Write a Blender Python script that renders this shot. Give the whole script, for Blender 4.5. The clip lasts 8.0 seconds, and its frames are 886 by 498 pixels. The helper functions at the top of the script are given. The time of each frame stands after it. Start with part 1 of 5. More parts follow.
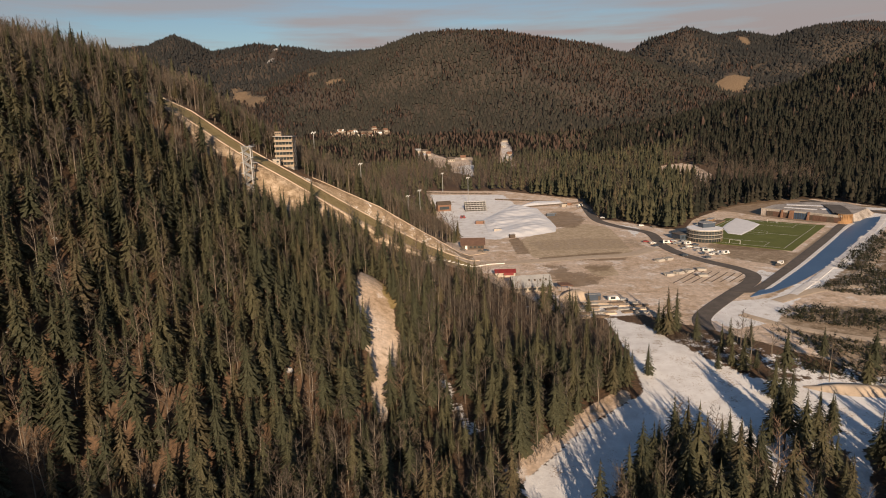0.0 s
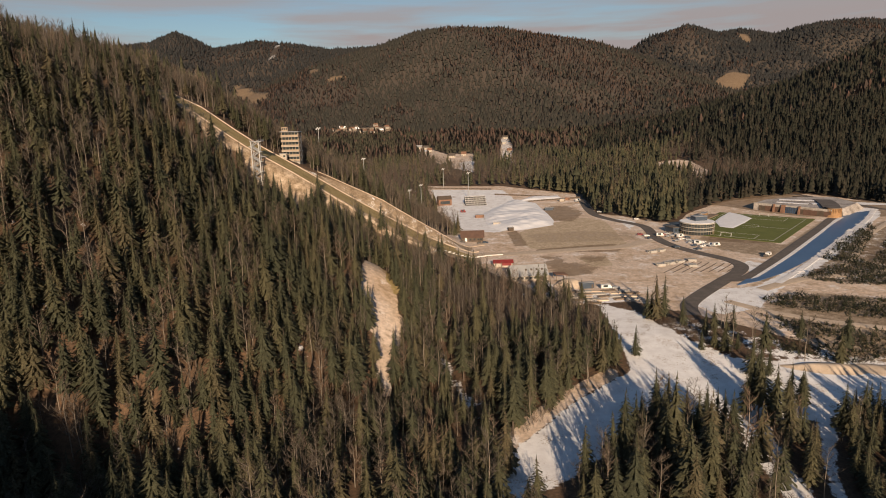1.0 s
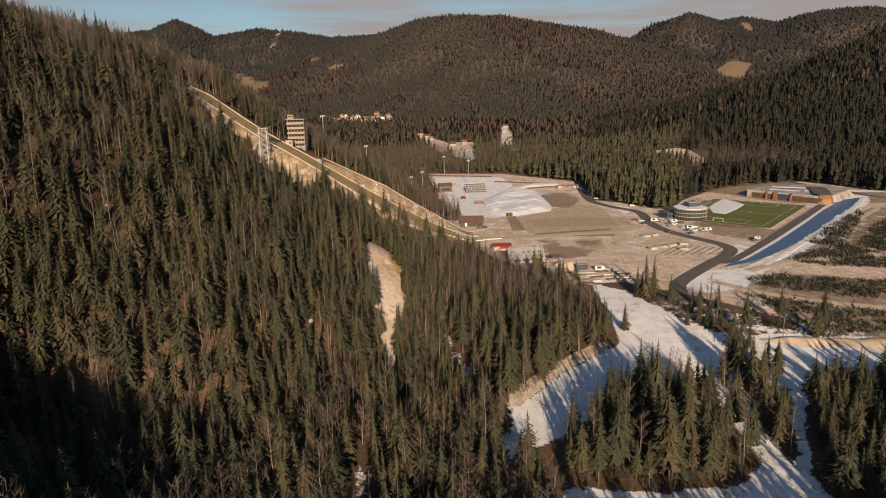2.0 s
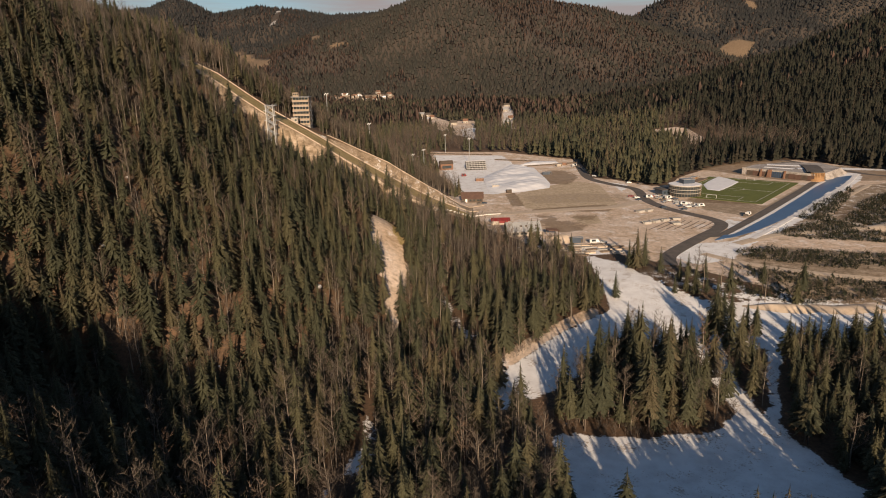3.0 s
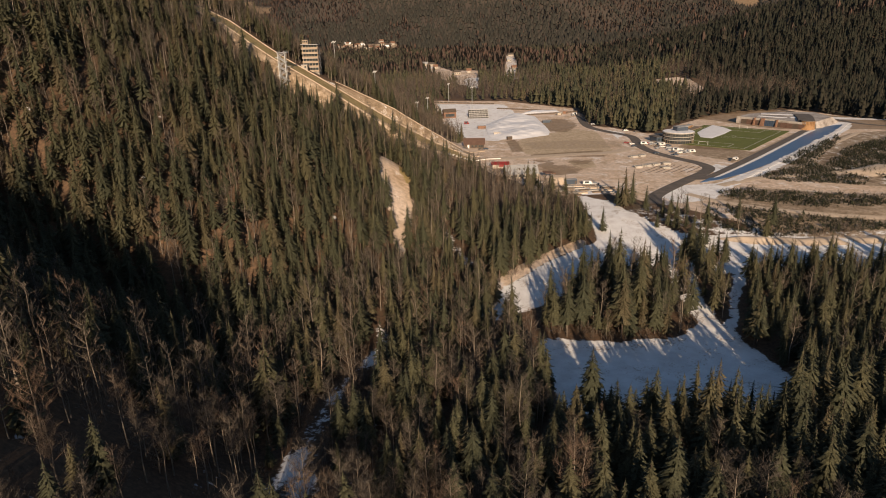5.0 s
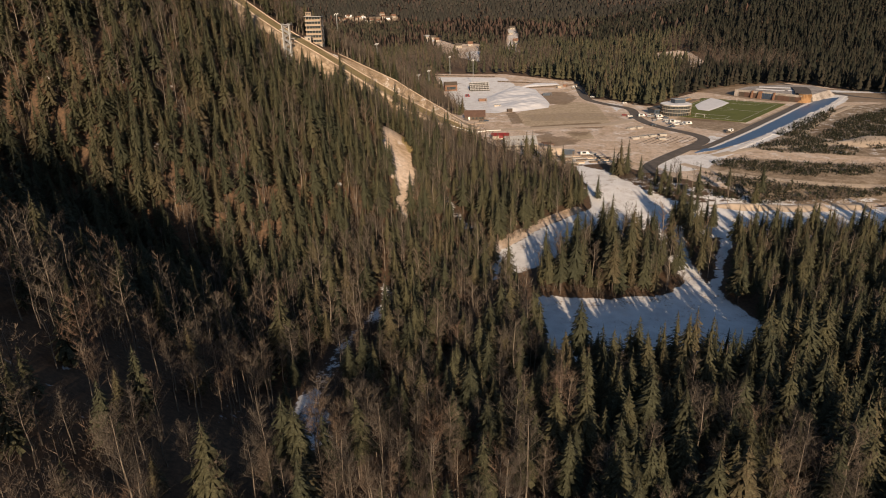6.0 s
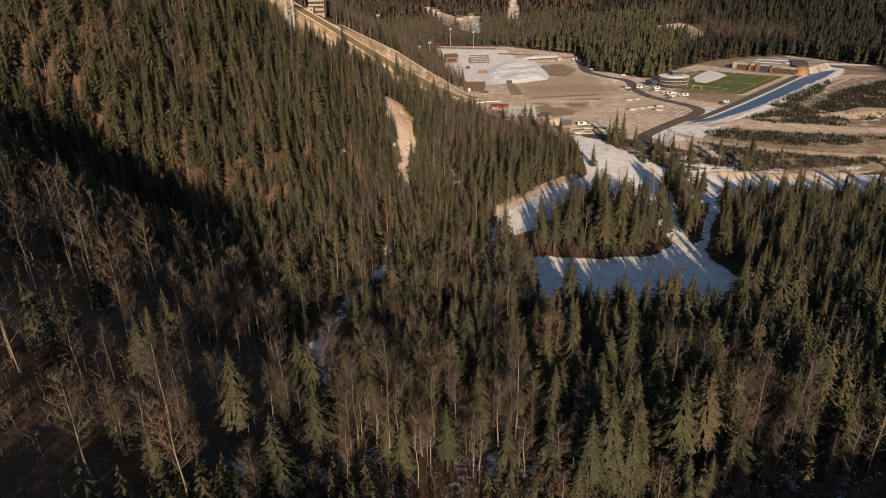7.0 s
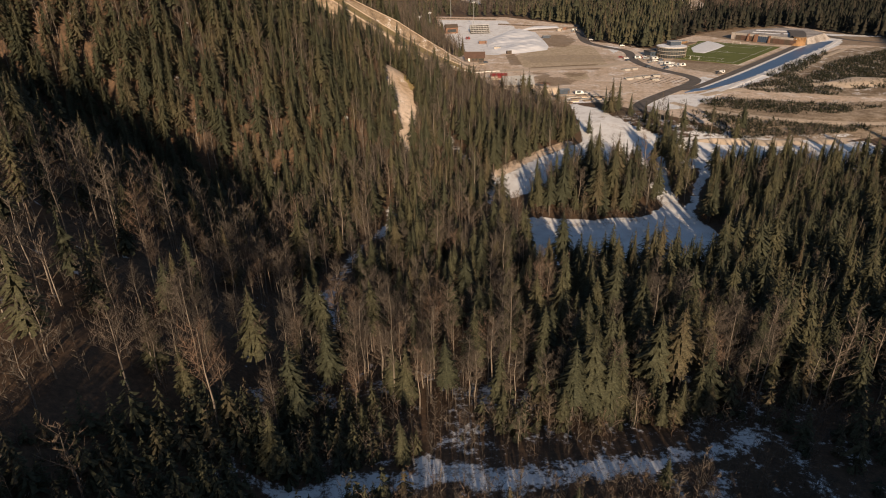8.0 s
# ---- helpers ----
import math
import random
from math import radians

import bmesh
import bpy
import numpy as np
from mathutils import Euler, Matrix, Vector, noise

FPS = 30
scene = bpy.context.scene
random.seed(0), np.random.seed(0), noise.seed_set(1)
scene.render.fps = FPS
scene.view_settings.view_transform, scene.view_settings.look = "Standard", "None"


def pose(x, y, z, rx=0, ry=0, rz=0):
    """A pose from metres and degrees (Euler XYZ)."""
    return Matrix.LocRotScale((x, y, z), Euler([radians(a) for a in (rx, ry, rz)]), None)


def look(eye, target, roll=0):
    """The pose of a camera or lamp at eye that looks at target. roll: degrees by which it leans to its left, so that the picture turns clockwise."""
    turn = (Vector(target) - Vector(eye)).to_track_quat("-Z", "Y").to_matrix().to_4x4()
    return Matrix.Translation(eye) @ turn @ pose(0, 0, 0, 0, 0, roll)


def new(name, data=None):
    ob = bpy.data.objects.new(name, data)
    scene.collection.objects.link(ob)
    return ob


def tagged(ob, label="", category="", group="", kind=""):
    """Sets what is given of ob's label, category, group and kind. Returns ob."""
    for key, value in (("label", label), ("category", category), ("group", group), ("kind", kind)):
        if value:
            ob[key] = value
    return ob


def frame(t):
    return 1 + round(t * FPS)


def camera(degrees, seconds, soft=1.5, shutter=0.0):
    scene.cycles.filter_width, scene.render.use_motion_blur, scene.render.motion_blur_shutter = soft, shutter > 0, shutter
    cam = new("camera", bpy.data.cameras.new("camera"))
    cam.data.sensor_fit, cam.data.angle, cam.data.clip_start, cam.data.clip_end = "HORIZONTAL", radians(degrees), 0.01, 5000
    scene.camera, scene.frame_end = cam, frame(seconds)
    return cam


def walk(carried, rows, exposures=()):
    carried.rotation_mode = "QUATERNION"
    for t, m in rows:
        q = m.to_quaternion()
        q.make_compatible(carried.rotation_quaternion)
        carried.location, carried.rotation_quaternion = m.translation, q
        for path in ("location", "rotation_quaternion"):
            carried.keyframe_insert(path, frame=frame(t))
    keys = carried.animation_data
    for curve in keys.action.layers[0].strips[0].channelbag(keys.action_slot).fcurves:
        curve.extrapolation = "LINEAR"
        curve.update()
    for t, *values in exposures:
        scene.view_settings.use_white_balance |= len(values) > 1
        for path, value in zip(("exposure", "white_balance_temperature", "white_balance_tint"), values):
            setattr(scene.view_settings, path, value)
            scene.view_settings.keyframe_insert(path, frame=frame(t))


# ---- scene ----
cam = camera(70.6, 8.0, soft=1.0)
METRES, EYE, TILT, LEAN, TURN = 115.0, 94.2, 0.0, 0.0, 0.0
ROWS = [
    (0.0, 0.0, 0.0, 0.0, -0.36, -11.81, 1.7),
    (0.5, 0.0008, -0.0683, -0.0026, -0.3, -11.89, 1.66),
    (1.0, 0.0016, -0.1366, -0.0047, -0.26, -12.07, 1.64),
    (1.5, 0.001, -0.2038, -0.0061, -0.22, -12.43, 1.6),
    (3.0, 0.0016, -0.4028, -0.012, -0.06, -14.87, 1.47),
    (3.5, 0.0019, -0.4672, -0.0131, 0.04, -15.91, 1.43),
    (4.0, 0.0017, -0.5308, -0.015, 0.1, -16.98, 1.4),
    (4.5, 0.0018, -0.5932, -0.0166, 0.19, -18.04, 1.33),
    (6.0, 0.0031, -0.7743, -0.022, 0.39, -21.3, 1.23),
    (6.5, 0.0038, -0.8323, -0.0234, 0.44, -22.41, 1.15),
    (7.0, 0.0049, -0.8891, -0.025, 0.47, -23.53, 1.1),
    (7.5, 0.006, -0.9447, -0.0268, 0.5, -24.66, 1.07),
    (8.0, 0.0073, -0.9995, -0.029, 0.5, -25.82, 1.06),
]
walk(cam, [(t, pose(0, 0, EYE, TILT, LEAN, TURN) @ pose(METRES * x, METRES * y, METRES * z, 90 + pitch, roll, yaw)) for t, x, y, z, yaw, pitch, roll in ROWS],
     exposures=[(0.0, 0.04), (4.0, 0.05), (8.0, 0.03)])

# ---- world and sun ----
SUN_HIGH, SUN_TURN = 16.5, 3.0       # the low winter sun stands behind the camera, a little to its right
world = bpy.data.worlds.new("winter_sky")
scene.world = world
world.use_nodes = True
wn, wl = world.node_tree.nodes, world.node_tree.links
sky = wn.new("ShaderNodeTexSky")
sky.sky_type, sky.sun_disc = "NISHITA", False
sky.sun_elevation, sky.sun_rotation = radians(SUN_HIGH), radians(180 - SUN_TURN)
sky.air_density, sky.dust_density, sky.ozone_density = 1.0, 0.6, 2.0
wn["Background"].inputs["Strength"].default_value = 0.075
# thin, level cloud streaks, pinkish in the low sun
co, mp, cloud, shade, both = (wn.new("ShaderNode" + k) for k in ("TexCoord", "Mapping", "TexNoise", "ValToRGB", "Mix"))
mp.inputs["Scale"].default_value, mp.inputs["Location"].default_value = (2.2, 2.2, 26), (0.35, 0, 0.2)
cloud.inputs["Scale"].default_value, cloud.inputs["Detail"].default_value, cloud.inputs["Roughness"].default_value = 1.3, 6, 0.55
shade.color_ramp.elements[0].position, shade.color_ramp.elements[1].position = 0.33, 0.58
both.data_type = "RGBA"
both.inputs[7].default_value = (4.7, 4.1, 4.05, 1)
wl.new(co.outputs["Generated"], mp.inputs["Vector"])
wl.new(mp.outputs[0], cloud.inputs["Vector"])
wl.new(cloud.outputs["Fac"], shade.inputs[0])
low, height, cover = wn.new("ShaderNodeMapRange"), wn.new("ShaderNodeSeparateXYZ"), wn.new("ShaderNodeMath")   # the streaks lie low over the mountains
low.inputs["From Min"].default_value, low.inputs["From Max"].default_value, low.inputs["To Min"].default_value, low.inputs["To Max"].default_value = 0.12, 0.28, 1, 0
cover.operation = "MULTIPLY"
wl.new(co.outputs["Generated"], height.inputs[0])
wl.new(height.outputs["Z"], low.inputs["Value"])
wl.new(shade.outputs[0], cover.inputs[0])
wl.new(low.outputs[0], cover.inputs[1])
wl.new(cover.outputs[0], both.inputs[0])
wl.new(sky.outputs[0], both.inputs[6])
wl.new(both.outputs[2], wn["Background"].inputs["Color"])

sun = new("sun", bpy.data.lights.new("sun", "SUN"))
sun.data.energy, sun.data.angle, sun.data.color = 6.2, radians(0.5), (1.0, 0.76, 0.53)
a, e = radians(SUN_TURN), radians(SUN_HIGH)
sun.matrix_world = look((math.sin(a) * math.cos(e) * 300, -math.cos(a) * math.cos(e) * 300, math.sin(e) * 300), (0, 0, 0))


# ---- materials ----
def material(name, rough=0.9, metal=0.0):
    m = bpy.data.materials.new(name)
    m.use_nodes = True
    b = m.node_tree.nodes["Principled BSDF"]
    b.inputs["Roughness"].default_value, b.inputs["Metallic"].default_value = rough, metal
    b.inputs["Specular IOR Level"].default_value = 0.3
    return m, m.node_tree.nodes, m.node_tree.links, b


def noise_node(n, l, scale, detail=4, rough=0.6, stretch=None):
    tex = n.new("ShaderNodeTexNoise")
    tex.inputs["Scale"].default_value, tex.inputs["Detail"].default_value, tex.inputs["Roughness"].default_value = scale, detail, rough
    co = n.new("ShaderNodeNewGeometry")
    if stretch:
        mp = n.new("ShaderNodeMapping")
        mp.inputs["Scale"].default_value = stretch
        l.new(co.outputs["Position"], mp.inputs["Vector"])
        l.new(mp.outputs[0], tex.inputs["Vector"])
    else:
        l.new(co.outputs["Position"], tex.inputs["Vector"])
    return tex.outputs["Fac"]


def ramp(n, l, fac, *stops):
    r = n.new("ShaderNodeValToRGB")
    while len(r.color_ramp.elements) < len(stops):
        r.color_ramp.elements.new(0.5)
    for el, (at, c) in zip(r.color_ramp.elements, stops):
        el.position, el.color = at, (*c, 1)
    l.new(fac, r.inputs[0])
    return r.outputs[0]


def mix(n, l, fac, a, b, kind="MIX"):
    m = n.new("ShaderNodeMix")
    m.data_type, m.blend_type = "RGBA", kind
    for sock, v in ((m.inputs[0], fac), (m.inputs[6], a), (m.inputs[7], b)):
        if hasattr(v, "is_linked"):
            l.new(v, sock)
        else:
            sock.default_value = v if isinstance(v, float) else (*v, 1)
    return m.outputs[2]


def maths(n, l, op, a, b, clamp=False):
    m = n.new("ShaderNodeMath")
    m.operation, m.use_clamp = op, clamp
    for sock, v in zip(m.inputs, (a, b)):
        if hasattr(v, "is_linked"):
            l.new(v, sock)
        else:
            sock.default_value = v
    return m.outputs[0]


def bump(n, l, b, fac, strength=0.4, dist=0.1):
    k = n.new("ShaderNodeBump")
    k.inputs["Strength"].default_value, k.inputs["Distance"].default_value = strength, dist
    l.new(fac, k.inputs["Height"])
    l.new(k.outputs[0], b.inputs["Normal"])


def plain(name, dark, light, scale=1.0, rough=0.8, metal=0.0, stretch=None, bumpy=0.3, depth=0.03):
    """A worn two-tone surface with coarse stains and fine grain."""
    m, n, l, b = material(name, rough, metal)
    fine = noise_node(n, l, scale * 6, 5, 0.7, stretch)
    coarse = noise_node(n, l, scale * 0.7, 3, 0.6, stretch)
    both = maths(n, l, "MULTIPLY_ADD", fine, 0.5)
    n[both.node.name].inputs[2].default_value = 0.0
    s = maths(n, l, "ADD", both, maths(n, l, "MULTIPLY", coarse, 0.5))
    l.new(ramp(n, l, s, (0.32, dark), (0.66, light)), b.inputs["Base Color"])
    if bumpy:
        bump(n, l, b, fine, bumpy, depth)
    return m


def leafy(name, *stops, softness=0.42, contrast=0.52):
    """Foliage or bark whose shade goes from tree to tree by its tint and varies along the branches, with lit and shaded
    boughs imitated by noise.
    """
    m, n, l, b = material(name, 0.85)
    at = n.new("ShaderNodeAttribute")
    at.attribute_name = "tint"
    info = n.new("ShaderNodeObjectInfo")
    t = maths(n, l, "FRACT", maths(n, l, "ADD", at.outputs["Fac"], info.outputs["Random"]), 0.0)
    fine = noise_node(n, l, 1.3, 3)
    t2 = maths(n, l, "ADD", maths(n, l, "MULTIPLY", t, 0.75), maths(n, l, "MULTIPLY", fine, 0.3))
    # flattened noise paints bough-sized light and shade into the colour
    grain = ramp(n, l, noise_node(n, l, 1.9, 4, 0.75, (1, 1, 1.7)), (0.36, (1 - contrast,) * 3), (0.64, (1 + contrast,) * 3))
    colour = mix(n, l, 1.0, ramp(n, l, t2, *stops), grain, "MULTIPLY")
    l.new(colour, b.inputs["Base Color"])
    # countless needles face every way: the crown takes light more like one soft rounded body than like its single boughs
    body, turned, face, both, unit = n.new("ShaderNodeAttribute"), n.new("ShaderNodeVectorTransform"), n.new("ShaderNodeNewGeometry"), n.new("ShaderNodeMix"), n.new("ShaderNodeVectorMath")
    body.attribute_name = "soft"
    turned.vector_type, turned.convert_from, turned.convert_to = "NORMAL", "OBJECT", "WORLD"
    both.data_type, unit.operation = "VECTOR", "NORMALIZE"
    both.inputs[0].default_value = softness
    l.new(body.outputs["Vector"], turned.inputs[0])
    l.new(face.outputs["Normal"], both.inputs[4])
    l.new(turned.outputs[0], both.inputs[5])
    l.new(both.outputs[1], unit.inputs[0])
    l.new(unit.outputs[0], b.inputs["Normal"])
    thin, both = n.new("ShaderNodeBsdfTranslucent"), n.new("ShaderNodeMixShader")     # needles and twigs let some light through
    l.new(colour, thin.inputs["Color"])
    both.inputs[0].default_value = 0.25
    l.new(b.outputs[0], both.inputs[1])
    l.new(thin.outputs[0], both.inputs[2])
    l.new(both.outputs[0], n["Material Output"].inputs["Surface"])
    return m


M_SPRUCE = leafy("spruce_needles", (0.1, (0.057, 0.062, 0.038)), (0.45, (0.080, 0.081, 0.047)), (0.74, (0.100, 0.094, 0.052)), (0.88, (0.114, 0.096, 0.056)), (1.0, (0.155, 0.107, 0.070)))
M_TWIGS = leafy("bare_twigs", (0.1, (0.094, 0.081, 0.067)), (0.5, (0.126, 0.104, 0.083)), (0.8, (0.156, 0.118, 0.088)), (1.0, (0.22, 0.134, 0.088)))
# spruce colour darkened to stand for shade on the right-hand woods
M_SIDE_SHADED = leafy("side_spruce_shaded", (0.1, (0.028, 0.031, 0.022)), (0.5, (0.037, 0.038, 0.026)), (0.85, (0.050, 0.045, 0.032)), (1.0, (0.072, 0.054, 0.038)), softness=0.7, contrast=0.4)
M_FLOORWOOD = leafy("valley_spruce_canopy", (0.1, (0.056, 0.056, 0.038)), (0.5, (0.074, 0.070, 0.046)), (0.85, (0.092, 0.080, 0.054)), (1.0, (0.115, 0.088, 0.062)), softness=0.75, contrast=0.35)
# greyer, darker spruce: the far crowns' own shadow is put into the colour
M_CANOPY = leafy("self_shaded_far_spruce", (0.1, (0.052, 0.052, 0.043)), (0.5, (0.064, 0.061, 0.049)), (0.85, (0.076, 0.068, 0.055)), (1.0, (0.090, 0.074, 0.060)), softness=0.85, contrast=0.3)
# dark spruce, with distance haze painted in as a bluish-grey tone
M_RANGE_HAZE = leafy("haze_toned_range_spruce", (0.1, (0.040, 0.043, 0.042)), (0.6, (0.050, 0.050, 0.048)), (1.0, (0.062, 0.058, 0.054)), softness=0.85, contrast=0.3)
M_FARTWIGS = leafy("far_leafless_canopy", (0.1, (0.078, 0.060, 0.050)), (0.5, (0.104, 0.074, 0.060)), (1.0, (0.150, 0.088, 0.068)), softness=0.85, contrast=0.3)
M_BARK = plain("bark", (0.060, 0.045, 0.034), (0.15, 0.115, 0.09), 0.8, 0.9, stretch=(3, 3, 0.5))
M_PALEBARK = plain("pale_bark", (0.13, 0.105, 0.08), (0.30, 0.255, 0.205), 0.8, 0.9, stretch=(3, 3, 0.6))


# ---- the lie of the land ----
def smooth(a, b, v):
    t = np.clip((v - a) / (b - a), 0, 1)
    return t * t * (3 - 2 * t)


def foot(y):
    """Where the jumping hill's slope starts, as x along y."""
    return np.interp(y, (-260, -120, -20, 20, 66, 96, 118, 138, 160, 192, 264, 330, 400, 440, 520, 700, 1000, 1600), (-60, -40, -30, -40, -56, -80, -106, -84, -48, -21, 5, 20, 20, 18, -5, -80, -230, -500))


def floor_height(y):
    return np.interp(y, (-2500, -400, -260, -60, -25, 0, 50, 100, 150, 240, 330, 600, 2200, 5200), (300, 50, 32, 9, 4, 1, -5, -9, -7, -1, 0, 0, 40, 70))


def hill_height(x, y):
    s = foot(y) - x
    near = np.interp(s, (0, 41, 58, 84, 117, 160, 224, 300, 520, 900), (0, 27, 37, 50, 74, 105, 146, 180, 250, 340))
    gap = np.interp(s, (0, 30, 60, 85, 102, 131, 160, 200, 240, 320, 520, 900), (0, 3, 14, 31, 43, 57, 82, 115, 134, 160, 220, 320))
    jump = np.interp(s, (0, 14, 29, 54, 86, 113, 138, 153, 174, 192, 240, 320, 520, 900), (0, 6, 12.4, 26, 45, 62, 77, 87.5, 103, 112, 130, 152, 205, 300))
    gap = gap - np.minimum(20, 0.35 * gap) * smooth(360, 326, y)
    u, w = smooth(262, 335, y), smooth(358, 374, y)
    bank = np.interp(s, (5, 25, 60, 95, 120), (0, 5.0, 8.0, 4.0, 0)) * smooth(401, 411, y) * smooth(430, 414, y)
    return (near * (1 - u) + gap * u) * (1 - w) + jump * w + bank


def folds(x, y, scale, seed):
    """Ridges and gullies, about -1 to 1."""
    r = np.random.default_rng(seed)
    v = np.zeros(np.shape(x))
    for k in range(9):
        a, p, q = r.uniform(0, 6.28), r.uniform(0, 6.28), 2 ** (k / 3) / scale
        v = v + np.sin((x * math.cos(a) + y * math.sin(a)) * q + p) * 1.6 / 2 ** (k / 3.5)
    return v / 4


def mountains(x, y):
    d = np.maximum(y, 50.0)
    a = x / d
    # the near side hill, the middle mountain and the ranges behind, each with its crest line
    f = folds(x, y, 330, 5) + 0.35 * folds(x, y, 120, 15)
    def rise(crest, t):
        return crest * (t + f * 0.6 * t * (1 - t))
    side = rise(np.interp(a, (0.18, 0.233, 0.287, 0.357, 0.427, 0.488, 0.548, 0.615, 0.689, 0.749, 1.2), (0, 0, 12, 32, 62, 89, 110, 156, 198, 228, 358)), smooth(720, 1550, y)) * smooth(2500, 1650, y)
    mid = rise(np.interp(a, (-0.42, -0.25, -0.167, -0.089, -0.032, 0.024, 0.093, 0.162, 0.24, 0.292, 0.38, 0.5, 0.7), (50, 240, 330, 396, 457, 466, 470, 429, 383, 329, 230, 120, 40)), smooth(1900, 3500, y)) * smooth(4700, 3700, y)
    back = rise(np.interp(a, (-1.0, -0.503, -0.442, -0.401, -0.364, -0.344, -0.278, -0.218, -0.167, -0.089, 0.1, 0.292, 0.326, 0.381, 0.429, 0.464, 0.516, 0.584, 0.661, 0.686, 1.0),
                     (500, 529, 551, 616, 548, 501, 544, 518, 478, 480, 380, 395, 477, 562, 511, 533, 489, 554, 563, 552, 500)), smooth(2400, 4500, y))
    return side, mid, back


def terrain(x, y):
    x, y = np.asarray(x, float), np.asarray(y, float)
    hill = np.where(y < 1700, hill_height(x, y), hill_height(x, np.minimum(y, 1600)) * smooth(2400, 1700, y))
    right = 0.58 * np.clip(x - 150 - 0.86 * np.maximum(y + 120, 0), 0, 550) * smooth(1300, 700, y)      # the valley's other flank beside the view, an unseen slope added to throw shade
    return floor_height(y) + np.maximum(np.maximum(hill, right), np.maximum.reduce(mountains(x, y)))


def inside(poly, x, y, soft):
    """How far inside a closed outline the points lie, from 0 to 1 over a soft edge."""
    px, py = np.array(poly, float).T
    qx, qy = np.roll(px, -1), np.roll(py, -1)
    best, odd = np.full(x.shape, 1e9), np.zeros(x.shape, bool)
    for ax, ay, bx, by in zip(px, py, qx, qy):
        dx, dy = bx - ax, by - ay
        t = np.clip(((x - ax) * dx + (y - ay) * dy) / (dx * dx + dy * dy + 1e-9), 0, 1)
        best = np.minimum(best, np.hypot(x - ax - t * dx, y - ay - t * dy))
        cross = (ay > y) != (by > y)
        odd ^= cross & (x < (bx - ax) * (y - ay) / (by - ay + (by == ay)) + ax)
    d = np.where(odd, best, -best)
    return smooth(-soft, soft, d)


VALLEY = [(4, 452), (12, 500), (-5, 600), (-20, 790), (75, 770), (155, 685), (150, 620), (143, 560), (160, 545), (172, 522), (184, 502), (200, 506), (222, 545), (240, 566), (272, 600), (300, 618), (345, 634), (385, 642), (405, 612), (416, 580), (432, 540), (470, 500), (620, 480),
          (620, 215), (165, 205), (118, 262), (95, 285), (62, 285), (50, 300), (44, 322), (30, 345), (20, 380), (8, 372), (-12, 366), (-14, 400), (0, 425)]
JUMP = [(25, 372), (-60, 365), (-74, 364), (-86, 343), (-97, 345), (-113, 358), (-122, 368), (-134, 362), (-150, 370), (-176, 374), (-180, 403), (-90, 404), (-60, 412), (0, 412), (20, 430)]
SCAR = [(-38, 278), (-34, 288), (-25, 270), (-21, 250), (-17, 234), (-19, 212), (-20, 192), (-25, 191), (-28, 217), (-36, 242)]
CHUTE = [(-2, 236), (1, 222), (4, 205), (9, 192), (13, 183), (5, 182), (0, 196), (-4, 216)]
PISTE = [(76, 285), (92, 268), (99, 240), (112, 214), (150, 209), (215, 200), (215, 160), (140, 168), (102, 170), (98, 150), (96, 128), (103, 95), (104, 70), (30, 70), (30, 118), (58, 115), (79, 118), (88, 127),
         (89, 146), (87, 172), (62, 178), (48, 155), (30, 140), (15, 132), (8, 138), (22, 160), (45, 186), (70, 207), (74, 240)]
LANE = [(134, 190), (127, 188), (116, 163), (108, 148), (97, 123), (92, 112), (95, 112), (100, 123), (111, 147), (120, 161)]
GULLY = [(-26, 141), (-21, 124), (-21, 105), (-31, 94), (-33, 57), (-29, 38), (-29, 24), (-42, 26), (-43, 40), (-40, 58), (-37, 84), (-28, 112)]
BROOK = [(-34, -36), (-5, -27), (10, -28), (31, -27), (62, -19), (60, -24), (31, -33), (10, -34), (-8, -34), (-30, -44)]
MEADOWS = [[(-1051, 3240), (-930, 3165), (-750, 2860), (-815, 2780)], [(-505, 2850), (-427, 2890), (-400, 2850), (-480, 2805)], [(-745, 3580), (-580, 3110), (-552, 2946), (-600, 3020)],
           [(1290, 3080), (1462, 3250), (1590, 3240), (1474, 3080), (1320, 2960)], [(-400, 2060), (-336, 2140), (-150, 2140), (-165, 1985)]]
FIELDS = [[(-70, 1470), (-20, 1390), (10, 1260), (65, 1245), (50, 930), (16, 1000), (-40, 1205)], [(165, 1740), (184, 1730), (160, 1375), (124, 1050), (104, 1100)],
          [(290, 935), (349, 955), (375, 935), (366, 846), (336, 785), (320, 860)]]
SCARS = [[(-1080, 4420), (-1050, 4420), (-975, 3780), (-1000, 3780)], [(1930, 4200), (1990, 4180), (1900, 3930), (1870, 3980)]]
EARTH = [(3.0, VALLEY), (2.0, [(8, 137), (22, 160), (45, 186), (66, 204), (62, 210), (40, 191), (16, 166), (1, 142)]), (1.5, SCAR),
         (2.0, [(158, 214), (174, 218), (205, 216), (215, 205), (192, 198), (164, 200)]), (8.0, FIELDS[0]), (8.0, FIELDS[1]), (5.0, FIELDS[2])]
